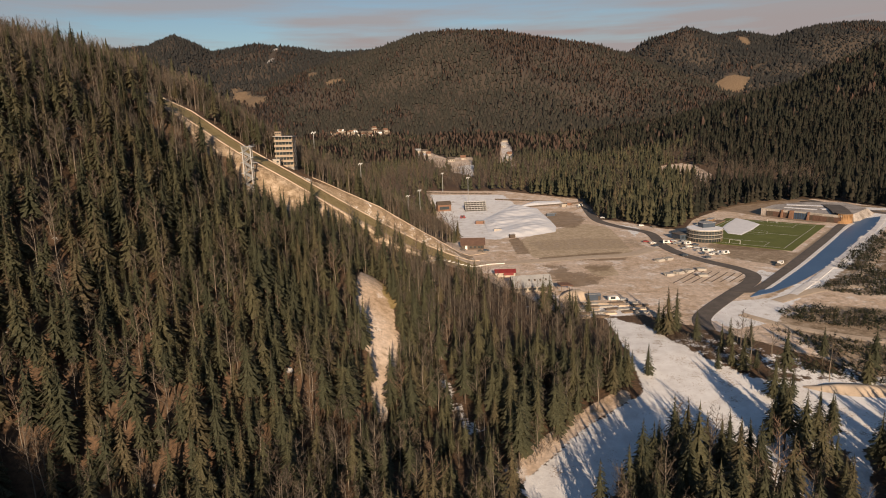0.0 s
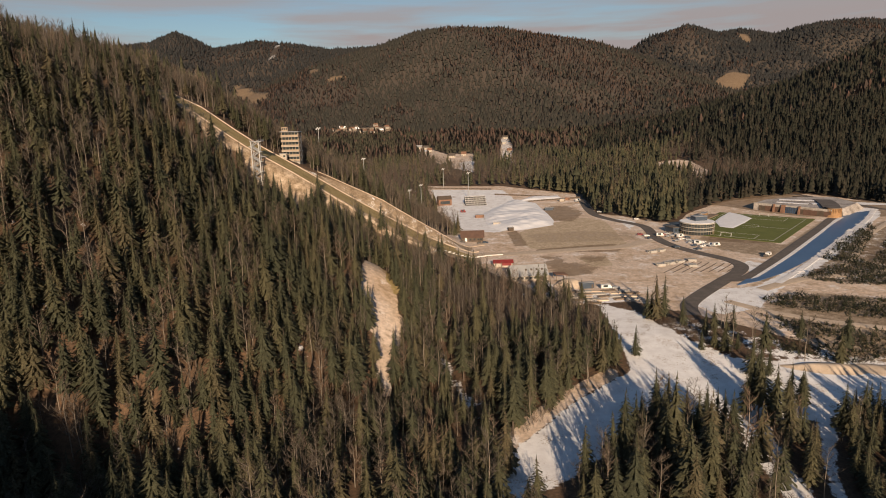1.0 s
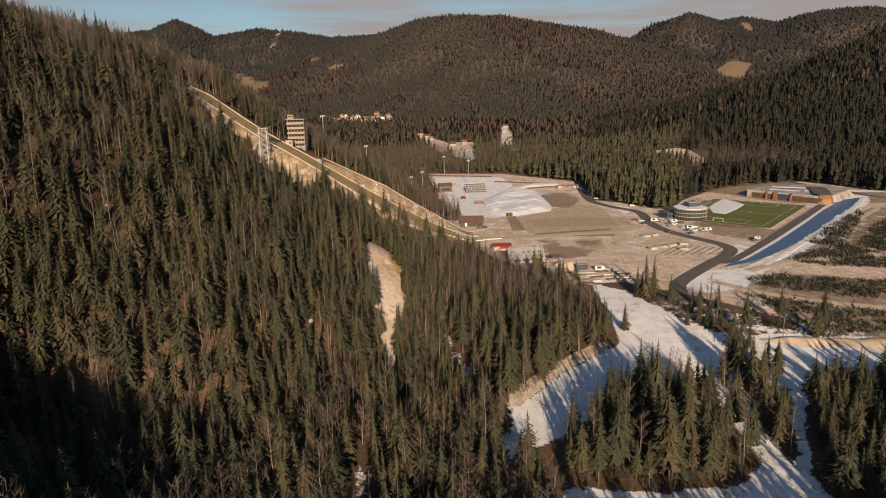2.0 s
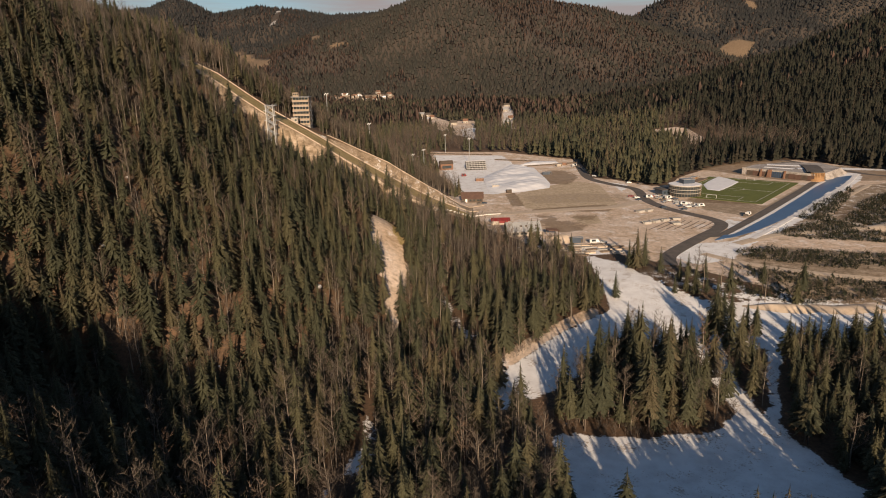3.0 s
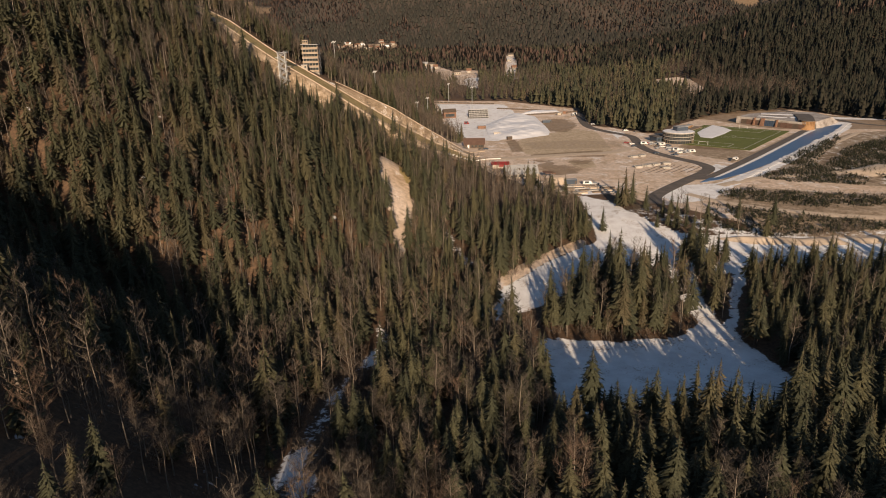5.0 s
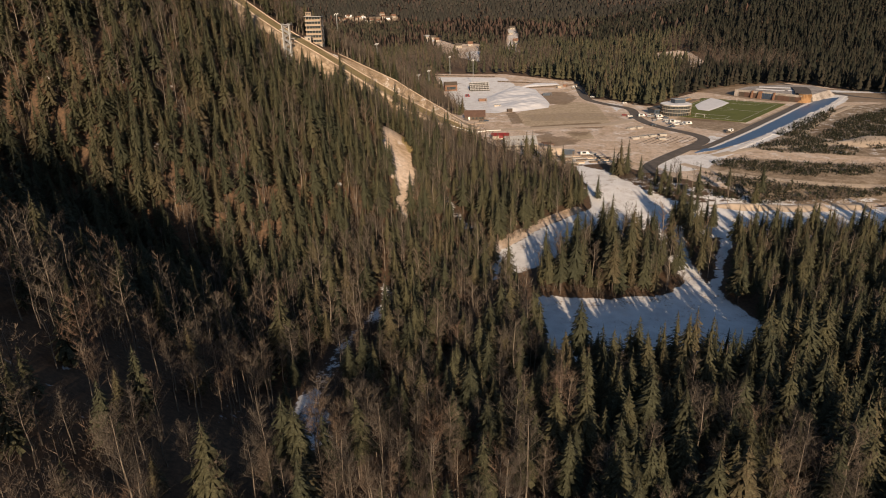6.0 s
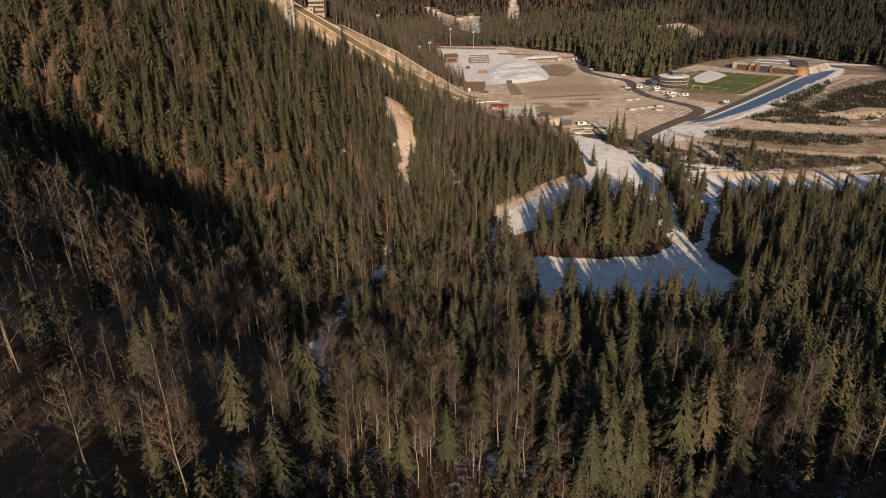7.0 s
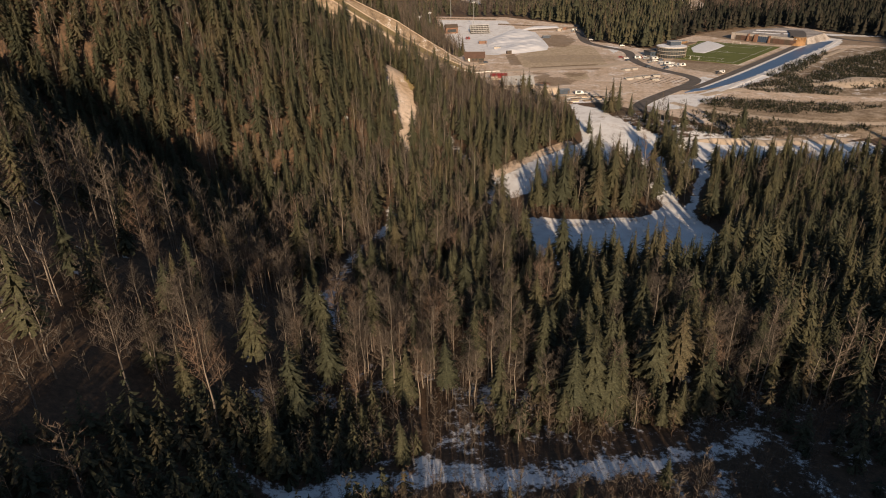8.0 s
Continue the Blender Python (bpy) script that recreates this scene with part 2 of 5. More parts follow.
SNOW = [(3.0, PISTE), (2.0, LANE), (3.0, [(94, 252), (112, 216), (150, 207), (215, 203), (215, 214), (160, 216), (130, 236), (112, 262)], 0.44), (8.0, [(195, 318), (260, 290), (430, 290), (430, 500), (352, 478), (270, 400)], 0.36), (2.0, [(-120, 400), (-60, 401), (0, 401), (24, 406), (22, 420), (-60, 411), (-120, 404)], 0.36), (4.0, [(-45, -62), (80, -62), (80, 8), (-30, 12), (-45, -10)], 0.36), (4.0, [(-14, 756), (73, 738), (80, 640), (60, 610), (92, 540), (90, 520), (44, 480), (15, 490), (0, 600)]),
        (2.0, BROOK, 0.62), (2.5, GULLY, 0.56), (2.5, CHUTE, 0.6), (12.0, [(-40, 1400), (-20, 1385), (-25, 1340), (-50, 1345)]), (8.0, [(30, 1090), (60, 1100), (48, 935), (32, 960)]), (6.0, FIELDS[1], 0.5),
        (12.0, SCARS[0], 0.55), (3.0, [(120, 283), (131, 300), (166, 306), (213, 346), (216, 340), (172, 296), (150, 270), (128, 262)]),
        (3.0, [(325, 540), (346, 556), (380, 560), (392, 540), (372, 512), (348, 524)]), (3.0, [(350, 590), (400, 585), (440, 560), (440, 552), (398, 566), (352, 580)]),
        (3.0, [(62, 300), (78, 302), (92, 300), (90, 285), (66, 284)]), (2.0, [(150, 478), (164, 505), (160, 520), (144, 540), (140, 530), (152, 515)]),
        (2.0, [(178, 330), (196, 350), (188, 362), (176, 345)]), (1.6, [(205, 366), (322, 497), (325, 494), (208, 362)]), (2.0, [(168, 305), (213, 344), (292, 429), (364, 511), (380, 532), (386, 528), (370, 506), (298, 424), (220, 339), (172, 298)], 0.75)]
GRASS = [(1.5, [(20, 376), (-60, 376), (-110, 376), (-176, 378), (-176, 399), (-110, 399), (-60, 399), (0, 399), (22, 402)]),
         (2.0, [(-30, 280), (-23, 276), (-21, 255), (-25, 258)])]
DRY = [(2.0, JUMP), (4.0, [(184, 432), (212, 474), (234, 406), (312, 494), (322, 490), (206, 366), (184, 392)], 0.62), (8.0, [(195, 318), (260, 290), (430, 290), (430, 500), (352, 478), (270, 400)], 1.2), (8.0, [(150, 205), (300, 205), (300, 280), (230, 275), (190, 292), (150, 275)], 0.85), (20.0, MEADOWS[4]), (8.0, [(200, 440), (225, 412), (235, 400), (205, 372), (190, 400)], 0.55),
       (6.0, [(60, 470), (110, 480), (150, 470), (150, 430), (66, 430)], 0.5)]
TAN = [(5.0, [(60, 476), (86, 510), (126, 540), (140, 520), (138, 490), (130, 408), (117, 406), (62, 413), (58, 434)]), (4.0, [(88, 383), (107, 384), (104, 359), (90, 358)]), (10.0, [(140, 460), (152, 452), (140, 420), (132, 410)], 0.6)]
MUD = [(2.0, SCAR, 0.28), (25.0, MEADOWS[0]), (18.0, MEADOWS[1]), (18.0, MEADOWS[2]), (25.0, MEADOWS[3]), (25.0, SCARS[1]), (6.0, [(345, 505), (352, 520), (400, 560), (440, 625), (620, 560), (620, 480), (430, 470), (390, 500)], 1.2), (3.0, [(100, 602), (120, 616), (132, 567), (113, 520), (94, 530)], 0.8), (2.0, [(66, 412), (125, 408), (119, 396), (64, 403)], 0.72), (3.0, [(61, 374), (80, 386), (79, 362), (67, 359)], 0.7), (3.0, [(64, 354), (92, 355), (88, 341), (71, 335)], 0.8), (2.5, [(-80, 404), (-30, 404), (0, 404), (10, 410), (0, 418), (-80, 416)], 0.46), (5.0, [(262, 598), (300, 625), (350, 660), (400, 600), (440, 560), (400, 545), (345, 510), (310, 512), (290, 540), (275, 580)], 1.25), (9.0, [(108, 618), (130, 612), (135, 576), (118, 531), (92, 533), (94, 567)], 0.75), (1.5, [(50, 478), (61, 488), (62, 426), (51, 424)], 0.75), (9.0, [(64, 368), (84, 372), (100, 352), (60, 352)], 0.75),
       (7.0, [(62, 392), (78, 390), (80, 378), (64, 380)], 0.75), (9.0, [(86, 388), (108, 388), (104, 368), (90, 368)], 0.75), (2.5, [(64, 406), (100, 414), (124, 418), (122, 424), (98, 420), (64, 412)]),
       (3.0, [(266, 300), (300, 322), (330, 318), (300, 290)]), (3.0, [(255, 365), (285, 400), (300, 385), (268, 350)]), (1.5, [(168, 316), (204, 354), (320, 490), (326, 486), (214, 352), (176, 314)]),
       (3.0, [(220, 410), (190, 425), (200, 445), (236, 414)])]
WOODS = [[(-330, -200), (330, -200), (330, 90), (260, 165), (150, 169), (131, 172), (120, 158), (106, 131), (99, 108), (104, 94), (98, 80), (98, 62), (28, 62), (28, 120), (10, 130), (20, 160), (45, 190), (66, 210), (70, 240), (62, 275), (45, 296), (26, 335), (4, 360), (-30, 374), (-46, 371),
          (-60, 364), (-76, 362), (-86, 341), (-97, 343), (-113, 355), (-122, 365), (-134, 361), (-150, 368), (-178, 372), (-184, 406), (-95, 407), (-60, 416), (-20, 418), (2, 440), (10, 470), (-330, 470)],
         [(32, 120), (58, 116), (77, 119), (86, 127), (89, 142), (86, 172), (68, 172), (46, 152), (30, 136)],
         [(92, 121), (96, 150), (97, 178), (118, 178), (110, 154), (97, 126)],
         [(112, 246), (120, 256), (150, 216), (156, 210), (125, 212), (116, 232)]]
TIP = [(-112, 402), (-90, 404), (-88, 432), (-110, 432)]
HOLLOW = [(-20, 112), (-18, 98), (-26, 70), (-30, 52), (-42, 52), (-44, 72), (-36, 92), (-30, 112)]
CLEARINGS = [SCAR, LANE, BROOK, GULLY, CHUTE, TIP]
ROADSIDE = [(385, 545), (400, 518), (430, 495), (490, 468), (490, 488), (435, 518), (410, 545)]
OPEN_GROUND = [VALLEY, ROADSIDE, *MEADOWS, *FIELDS, *SCARS]
SHRUBS = [[(195, 320), (255, 357), (262, 305), (251, 294), (211, 306)], [(233, 360), (275, 409), (338, 472), (326, 447), (246, 347)], [(258, 350), (314, 416), (400, 475), (400, 330), (271, 309)],
          [(153, 283), (178, 291), (207, 278), (233, 272), (260, 262), (220, 247), (194, 250), (160, 270)], [(144, 261), (157, 250), (198, 230), (240, 224), (209, 214), (180, 211), (153, 207), (134, 218), (137, 238)],
          [(280, 290), (360, 320), (420, 300), (300, 250)]]
THICKETS = [HOLLOW, [(-40, -18), (80, -18), (80, 6), (-40, 6)], [(-62, -64), (150, -64), (150, -40), (90, -15), (-30, -15), (-45, -22)]]
BROWN_SHRUBS = [[(-12, -62), (62, -62), (66, -30), (30, -35), (-10, -37)], [(-100, 405), (-60, 413), (0, 414), (12, 420), (0, 419), (-60, 417), (-100, 408)], [(-46, 90), (-36, 120), (-22, 118), (-18, 60), (-20, 22), (-46, 22)], [(94, 250), (100, 240), (114, 215), (122, 212), (114, 235), (104, 254)], [(30, 119), (58, 114), (79, 117), (88, 126), (86, 131), (76, 123), (58, 120), (34, 126)],
                [(8, 142), (22, 162), (45, 190), (40, 192), (18, 166), (4, 146)], [(150, 207), (200, 214), (204, 210), (160, 203)], [(63, 284), (74, 278), (74, 262), (66, 262)]]


def masks(x, y):
    """Bare earth, snow, grass, mud, dry turf and tan meadow, each from 0 to 1."""
    out = []
    for zones in (EARTH, SNOW, GRASS, MUD, DRY, TAN):
        v = np.zeros(x.shape)
        for soft, poly, *weight in zones:
            v = np.maximum(v, inside(poly, x, y, soft) * (weight or [1.0])[0])
        out.append(v)
    return out


def axis(parts, lo, hi):
    """Even steps inside, growing ones outside."""
    a, b, step, most = parts
    v = list(np.arange(a, b + 0.1, step))
    s = step
    while v[-1] < hi:
        s = min(s * 1.075, 50)
        v.append(v[-1] + s)
    s, left = step, [a]
    while left[-1] > lo:
        s = min(s * 1.06, most)
        left.append(left[-1] - s)
    return np.array(left[:0:-1] + v)


def mesh_of(name, verts, loops, sizes, tint=None, mats=(), index=None, soft=None):
    """A mesh straight from arrays: loops holds corner indices, sizes the corners of each face, soft the crown's rounded normals."""
    me = bpy.data.meshes.new(name)
    me.vertices.add(len(verts))
    me.vertices.foreach_set("co", np.ascontiguousarray(verts, np.float32).ravel())
    me.loops.add(len(loops))
    me.loops.foreach_set("vertex_index", np.ascontiguousarray(loops, np.int32))
    me.polygons.add(len(sizes))
    starts = np.concatenate(([0], np.cumsum(sizes)[:-1])).astype(np.int32)
    me.polygons.foreach_set("loop_start", starts)
    for m in mats:
        me.materials.append(m)
    if index is not None:
        me.polygons.foreach_set("material_index", np.ascontiguousarray(index, np.int32))
    if tint is not None:
        at = me.attributes.new("tint", "FLOAT", "POINT")
        at.data.foreach_set("value", np.ascontiguousarray(tint, np.float32))
    if soft is not None:
        at = me.attributes.new("soft", "FLOAT_VECTOR", "POINT")
        at.data.foreach_set("vector", np.ascontiguousarray(soft, np.float32).ravel())
    me.update()
    me.validate()
    return me


xs, ys = axis((-240, 430, 3.4, 44), -3700, 3700), axis((-90, 800, 3.4, 200), -2500, 4900)
GX, GY = np.meshgrid(xs, ys)
GZ = terrain(GX, GY)
nx, ny = len(xs), len(ys)
i = (np.arange(ny - 1)[:, None] * nx + np.arange(nx - 1)).ravel()
quads = np.stack((i, i + 1, i + nx + 1, i + nx), 1).ravel()
ground_mesh = mesh_of("ground", np.stack((GX, GY, GZ), 2).reshape(-1, 3), quads, np.full(len(i), 4))
for name, v in zip(("earth", "snow", "grass", "mud", "dry", "tan", "far_floor"), masks(GX.ravel(), GY.ravel()) + [smooth(900, 1500, GY.ravel())]):
    ground_mesh.attributes.new(name, "FLOAT", "POINT").data.foreach_set("value", v.astype(np.float32))
ground_mesh.polygons.foreach_set("use_smooth", np.ones(len(i), bool))


def ground_material():
    m, n, l, b = material("ground", 0.95)
    def zone(name):
        at = n.new("ShaderNodeAttribute")
        at.attribute_name = name
        return at.outputs["Fac"]
    fine, mid, wide = noise_node(n, l, 0.9, 6, 0.7), noise_node(n, l, 0.16, 4, 0.65), noise_node(n, l, 0.03, 4)
    litter = ramp(n, l, fine, (0.3, (0.062, 0.043, 0.030)), (0.55, (0.132, 0.084, 0.052)), (0.75, (0.22, 0.132, 0.076)))
    litter = mix(n, l, ramp(n, l, mid, (0.67, (0, 0, 0)), (0.72, (1, 1, 1))), litter, (0.62, 0.62, 0.64))
    far_floor = ramp(n, l, fine, (0.3, (0.050, 0.043, 0.036)), (0.7, (0.094, 0.074, 0.059)))      # darker, greyer floor of the far woods, blended in from y 900 to 1500
    litter = mix(n, l, zone("far_floor"), litter, far_floor)
    blend = maths(n, l, "ADD", maths(n, l, "MULTIPLY", fine, 0.4), maths(n, l, "MULTIPLY", mid, 0.6))
    earth = ramp(n, l, blend, (0.36, (0.43, 0.315, 0.21)), (0.48, (0.61, 0.465, 0.34)), (0.60, (0.73, 0.585, 0.465)))
    earth = mix(n, l, ramp(n, l, wide, (0.44, (0, 0, 0)), (0.62, (0.8, 0.8, 0.8))), earth, (0.75, 0.62, 0.515))
    frost = noise_node(n, l, 0.07, 7, 0.75)                                                    # thin rime and leftover snow
    earth = mix(n, l, ramp(n, l, frost, (0.53, (0, 0, 0)), (0.60, (0.8, 0.8, 0.8))), earth, (0.86, 0.79, 0.745))
    earth = mix(n, l, ramp(n, l, noise_node(n, l, 0.05, 7, 0.75), (0.57, (0, 0, 0)), (0.64, (0.6, 0.6, 0.6))), earth, (0.36, 0.255, 0.155))
    tan = ramp(n, l, blend, (0.36, (0.40, 0.31, 0.205)), (0.5, (0.53, 0.42, 0.295)), (0.64, (0.64, 0.525, 0.39)))
    grit = ramp(n, l, noise_node(n, l, 0.42, 6, 0.8), (0.36, (0.74, 0.72, 0.69)), (0.64, (1.2, 1.2, 1.2)))      # stones, clods and tufts
    earth = mix(n, l, 1.0, earth, grit, "MULTIPLY")
    tan = mix(n, l, 1.0, tan, grit, "MULTIPLY")
    dry = ramp(n, l, blend, (0.36, (0.17, 0.125, 0.08)), (0.48, (0.31, 0.235, 0.16)), (0.62, (0.52, 0.42, 0.32)))
    grass = ramp(n, l, maths(n, l, "ADD", maths(n, l, "MULTIPLY", fine, 0.5), maths(n, l, "MULTIPLY", mid, 0.5)),
                 (0.36, (0.26, 0.195, 0.08)), (0.5, (0.37, 0.28, 0.125)), (0.66, (0.50, 0.385, 0.20)))
    snow = ramp(n, l, mid, (0.3, (0.72, 0.70, 0.69)), (0.6, (0.90, 0.895, 0.89)))
    speck = maths(n, l, "ADD", maths(n, l, "MULTIPLY", noise_node(n, l, 1.6, 3, 0.7), 0.5), maths(n, l, "MULTIPLY", noise_node(n, l, 0.11, 4, 0.65), 0.5))
    snow = mix(n, l, ramp(n, l, speck, (0.56, (0, 0, 0)), (0.61, (0.75, 0.75, 0.75))), snow, (0.36, 0.27, 0.19))
    dry = mix(n, l, 1.0, dry, grit, "MULTIPLY")

    def edge(name, w):
        v = maths(n, l, "ADD", zone(name), maths(n, l, "MULTIPLY", maths(n, l, "SUBTRACT", mid, 0.5), w))
        v = maths(n, l, "ADD", v, maths(n, l, "MULTIPLY", maths(n, l, "SUBTRACT", fine, 0.5), w * 0.7))
        return ramp(n, l, v, (0.44, (0, 0, 0)), (0.56, (1, 1, 1)))
    c = mix(n, l, edge("earth", 0.7), litter, earth)
    c = mix(n, l, edge("tan", 0.8), c, tan)
    c = mix(n, l, edge("dry", 0.7), c, dry)
    mud = ramp(n, l, blend, (0.38, (0.15, 0.100, 0.058)), (0.62, (0.31, 0.222, 0.140)))
    c = mix(n, l, maths(n, l, "MULTIPLY", edge("mud", 1.5), 0.8), c, mud)
    c = mix(n, l, edge("grass", 0.6), c, grass)
    c = mix(n, l, edge("snow", 1.1), c, snow)
    l.new(c, b.inputs["Base Color"])
    bump(n, l, b, fine, 0.5, 0.25)
    return m


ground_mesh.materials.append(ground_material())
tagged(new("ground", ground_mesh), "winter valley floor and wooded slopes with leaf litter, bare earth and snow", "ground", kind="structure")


# ---- trees: shapes ----
def conifer(h, r, levels, per, seed, bole=0.2):
    """A young spruce or a dwarf pine: whorls of ragged, drooping boughs, as arrays of corners and triangles."""
    g = np.random.default_rng(seed)
    v, f = [], []
    for k in range(levels):
        u = (k + g.uniform(-0.4, 0.4)) / levels
        z = h * (bole + (0.98 - bole) * u)
        reach = r * max(0.0, 1 - u) ** 0.95 * (0.6 + 0.4 * min(1, u * 5)) + 0.2
        for j in range(max(3, round(per * (1 - 0.55 * u)))):
            a, q = g.uniform(0, 6.283), reach * g.uniform(0.55, 1.2)
            drop, wide, dz, n0 = q * g.uniform(0.08, 0.42), max(0.14, q * g.uniform(0.15, 0.27)), g.uniform(-0.3, 0.3), len(v)
            c, e = math.cos(a), math.sin(a)
            for along, across, up in ((0.05 * q, 0, 0.22 * q), (q * g.uniform(0.7, 1.05), wide, -drop), (q * g.uniform(0.7, 1.05), -wide, -drop * 1.15)):
                v.append((along * c - across * e, along * e + across * c, z + up + dz))
            f.append((n0, n0 + 1, n0 + 2))
    n0 = len(v)
    v += [(0.12 * math.cos(a * 2.1), 0.12 * math.sin(a * 2.1), h * 0.9) for a in range(3)] + [(0, 0, h * 1.02)]
    f += [(n0, n0 + 1, n0 + 3), (n0 + 1, n0 + 2, n0 + 3), (n0 + 2, n0, n0 + 3)]
    return np.array(v), np.array(f)


def spruce_crown(h, r, levels, per, seed, bole=0.15):
    """A spruce's crown: whorls of narrow, folded, drooping boughs of uneven length round a slightly bent stem, with an inner mass of old twigs."""
    g = np.random.default_rng(seed)
    v, f = [], []
    lean, side = g.uniform(-0.02, 0.02, 2) * h, g.uniform(0, 6.283)
    for k in range(levels):
        u = min(0.98, max(0.0, (k + g.uniform(-0.45, 0.45)) / levels))
        z, n = h * (bole + (0.97 - bole) * u), max(4, round(per * (1 - 0.5 * u)))
        reach = (r * (1 - u) ** 0.85 * (0.62 + 0.38 * min(1, u * 5)) + 0.25) * g.uniform(0.82, 1.12)
        cx, cy, start = lean[0] * u, lean[1] * u, g.uniform(0, 6.283)
        for j in range(n):
            a = start + (j + g.uniform(-0.4, 0.4)) * math.tau / n
            q = reach * (1 + 0.15 * math.cos(a - side)) * g.uniform(0.6, 1.2)
            w, drop, dz, c, e, n0 = max(0.15, q * g.uniform(0.12, 0.21)), q * g.uniform(0.15, 0.5), g.uniform(-0.25, 0.25), math.cos(a), math.sin(a), len(v)
            if j % 3:                                              # boughs that spread towards their fringed end, and pointed ones between
                corners = ((0.06 * q, 0, -0.2 * q), (q * g.uniform(0.75, 1), w, drop), (q * g.uniform(0.75, 1), -w, drop * 1.15))
            else:
                corners = ((0.3 * q, w, drop * 0.1), (0.3 * q, -w, drop * 0.2), (q * 1.12, 0, drop))
            v += [(cx + along * c - across * e, cy + along * e + across * c, z + dz - down) for along, across, down in corners]
            f.append((n0, n0 + 1, n0 + 2))
    for k in range(3):
        z0, z1, rr, n0 = h * (bole + 0.05 + (0.8 - bole) * k / 3), h * min(0.92, bole + 0.2 + (0.8 - bole) * (k + 1) / 3), r * 0.42 * (1 - k / 3) ** 0.8, len(v)
        v += [(rr * (0.7, 1.15)[j % 2] * math.cos(j * 1.2566 + k), rr * (0.7, 1.15)[j % 2] * math.sin(j * 1.2566 + k), z0 + h * g.uniform(-0.03, 0.03)) for j in range(5)] + [(lean[0] * 0.5, lean[1] * 0.5, z1)]
        f += [(n0 + j, n0 + (j + 1) % 5, n0 + 5) for j in range(5)]
    n0 = len(v)
    v += [(lean[0] + 0.16 * math.cos(a * 2.1), lean[1] + 0.16 * math.sin(a * 2.1), h * 0.93) for a in range(3)] + [(lean[0], lean[1], h * 1.03)]
    f += [(n0, n0 + 1, n0 + 3), (n0 + 1, n0 + 2, n0 + 3), (n0 + 2, n0, n0 + 3)]
    return np.array(v), np.array(f)


def stem(points, radii, sides=5):
    """A tapered, bent stem through the points."""
    v, f = [], []
    for p, r in zip(points, radii):
        for k in range(sides):
            a = 6.2832 * k / sides
            v.append((p[0] + r * math.cos(a), p[1] + r * math.sin(a), p[2]))
    for i in range(len(points) - 1):
        for k in range(sides):
            a, b = i * sides + k, i * sides + (k + 1) % sides
            f += [(a, b, b + sides), (a, b + sides, a + sides)]
    return np.array(v), np.array(f)


def bare(h, r, limbs, twigs, seed, low=0.4, thick=1.0):
    """A leafless broad-leaved tree's limbs and twigs: slender slips that fan upwards and out."""
    rng = np.random.default_rng(seed)
    v, f = [], []
    def slip(p, q, w):
        d = np.subtract(q, p)
        side = np.cross(d, rng.normal(size=3))
        side *= w / (np.linalg.norm(side) + 1e-6)
        n0 = len(v)
        v.extend((p - side, p + side, q))
        f.append((n0, n0 + 1, n0 + 2))
    if low <= 0.1:                                             # saplings and brush: a thin stem of their own
        for _ in range(2):
            slip(np.array((0.0, 0.0, 0.0)), np.array((0.0, 0.0, h * 0.95)), 0.05 * thick)
    for k in range(limbs):
        u = low + (0.95 - low) * (k + 0.5) / limbs
        a = rng.uniform(0, 6.283)
        reach = r * rng.uniform(0.6, 1.1) * (1.15 - 0.75 * (u - low) / (1 - low))
        p = np.array((0, 0, h * u))
        q = p + np.array((math.cos(a) * reach, math.sin(a) * reach, reach * rng.uniform(0.7, 1.6)))
        q[2] = min(q[2], h * 1.02)
        slip(p, q, 0.065 * thick)
        for j in range(twigs):
            s = p + (q - p) * rng.uniform(0.3, 1.0)
            t = s + np.array((rng.normal() * 0.8, rng.normal() * 0.8, rng.uniform(0.5, 1.9))) * reach * 0.42
            slip(s, t, 0.034 * thick)
    return np.array(v), np.array(f)


def spot(poly):
    p = np.array(poly, float)
    return p[:, 0].min(), p[:, 0].max(), p[:, 1].min(), p[:, 1].max()


def scatter(lo, hi, step, rng):
    """Jittered places over a rectangle."""
    gx, gy = np.meshgrid(np.arange(lo[0], hi[0], step), np.arange(lo[1], hi[1], step))
    gx, gy = gx.ravel(), gy.ravel()
    return gx + rng.uniform(-0.5, 0.5, gx.size) * step, gy + rng.uniform(-0.5, 0.5, gx.size) * step


def rounded(v):
    """Normals of the crown as one rounded body: outwards and up."""
    d = np.hypot(v[:, 0], v[:, 1])[:, None] + 0.3
    n = np.stack((v[:, 0], v[:, 1], np.zeros(len(v))), 1) / d * 0.85 + (0, 0, 0.6)
    return n / np.linalg.norm(n, axis=1)[:, None]


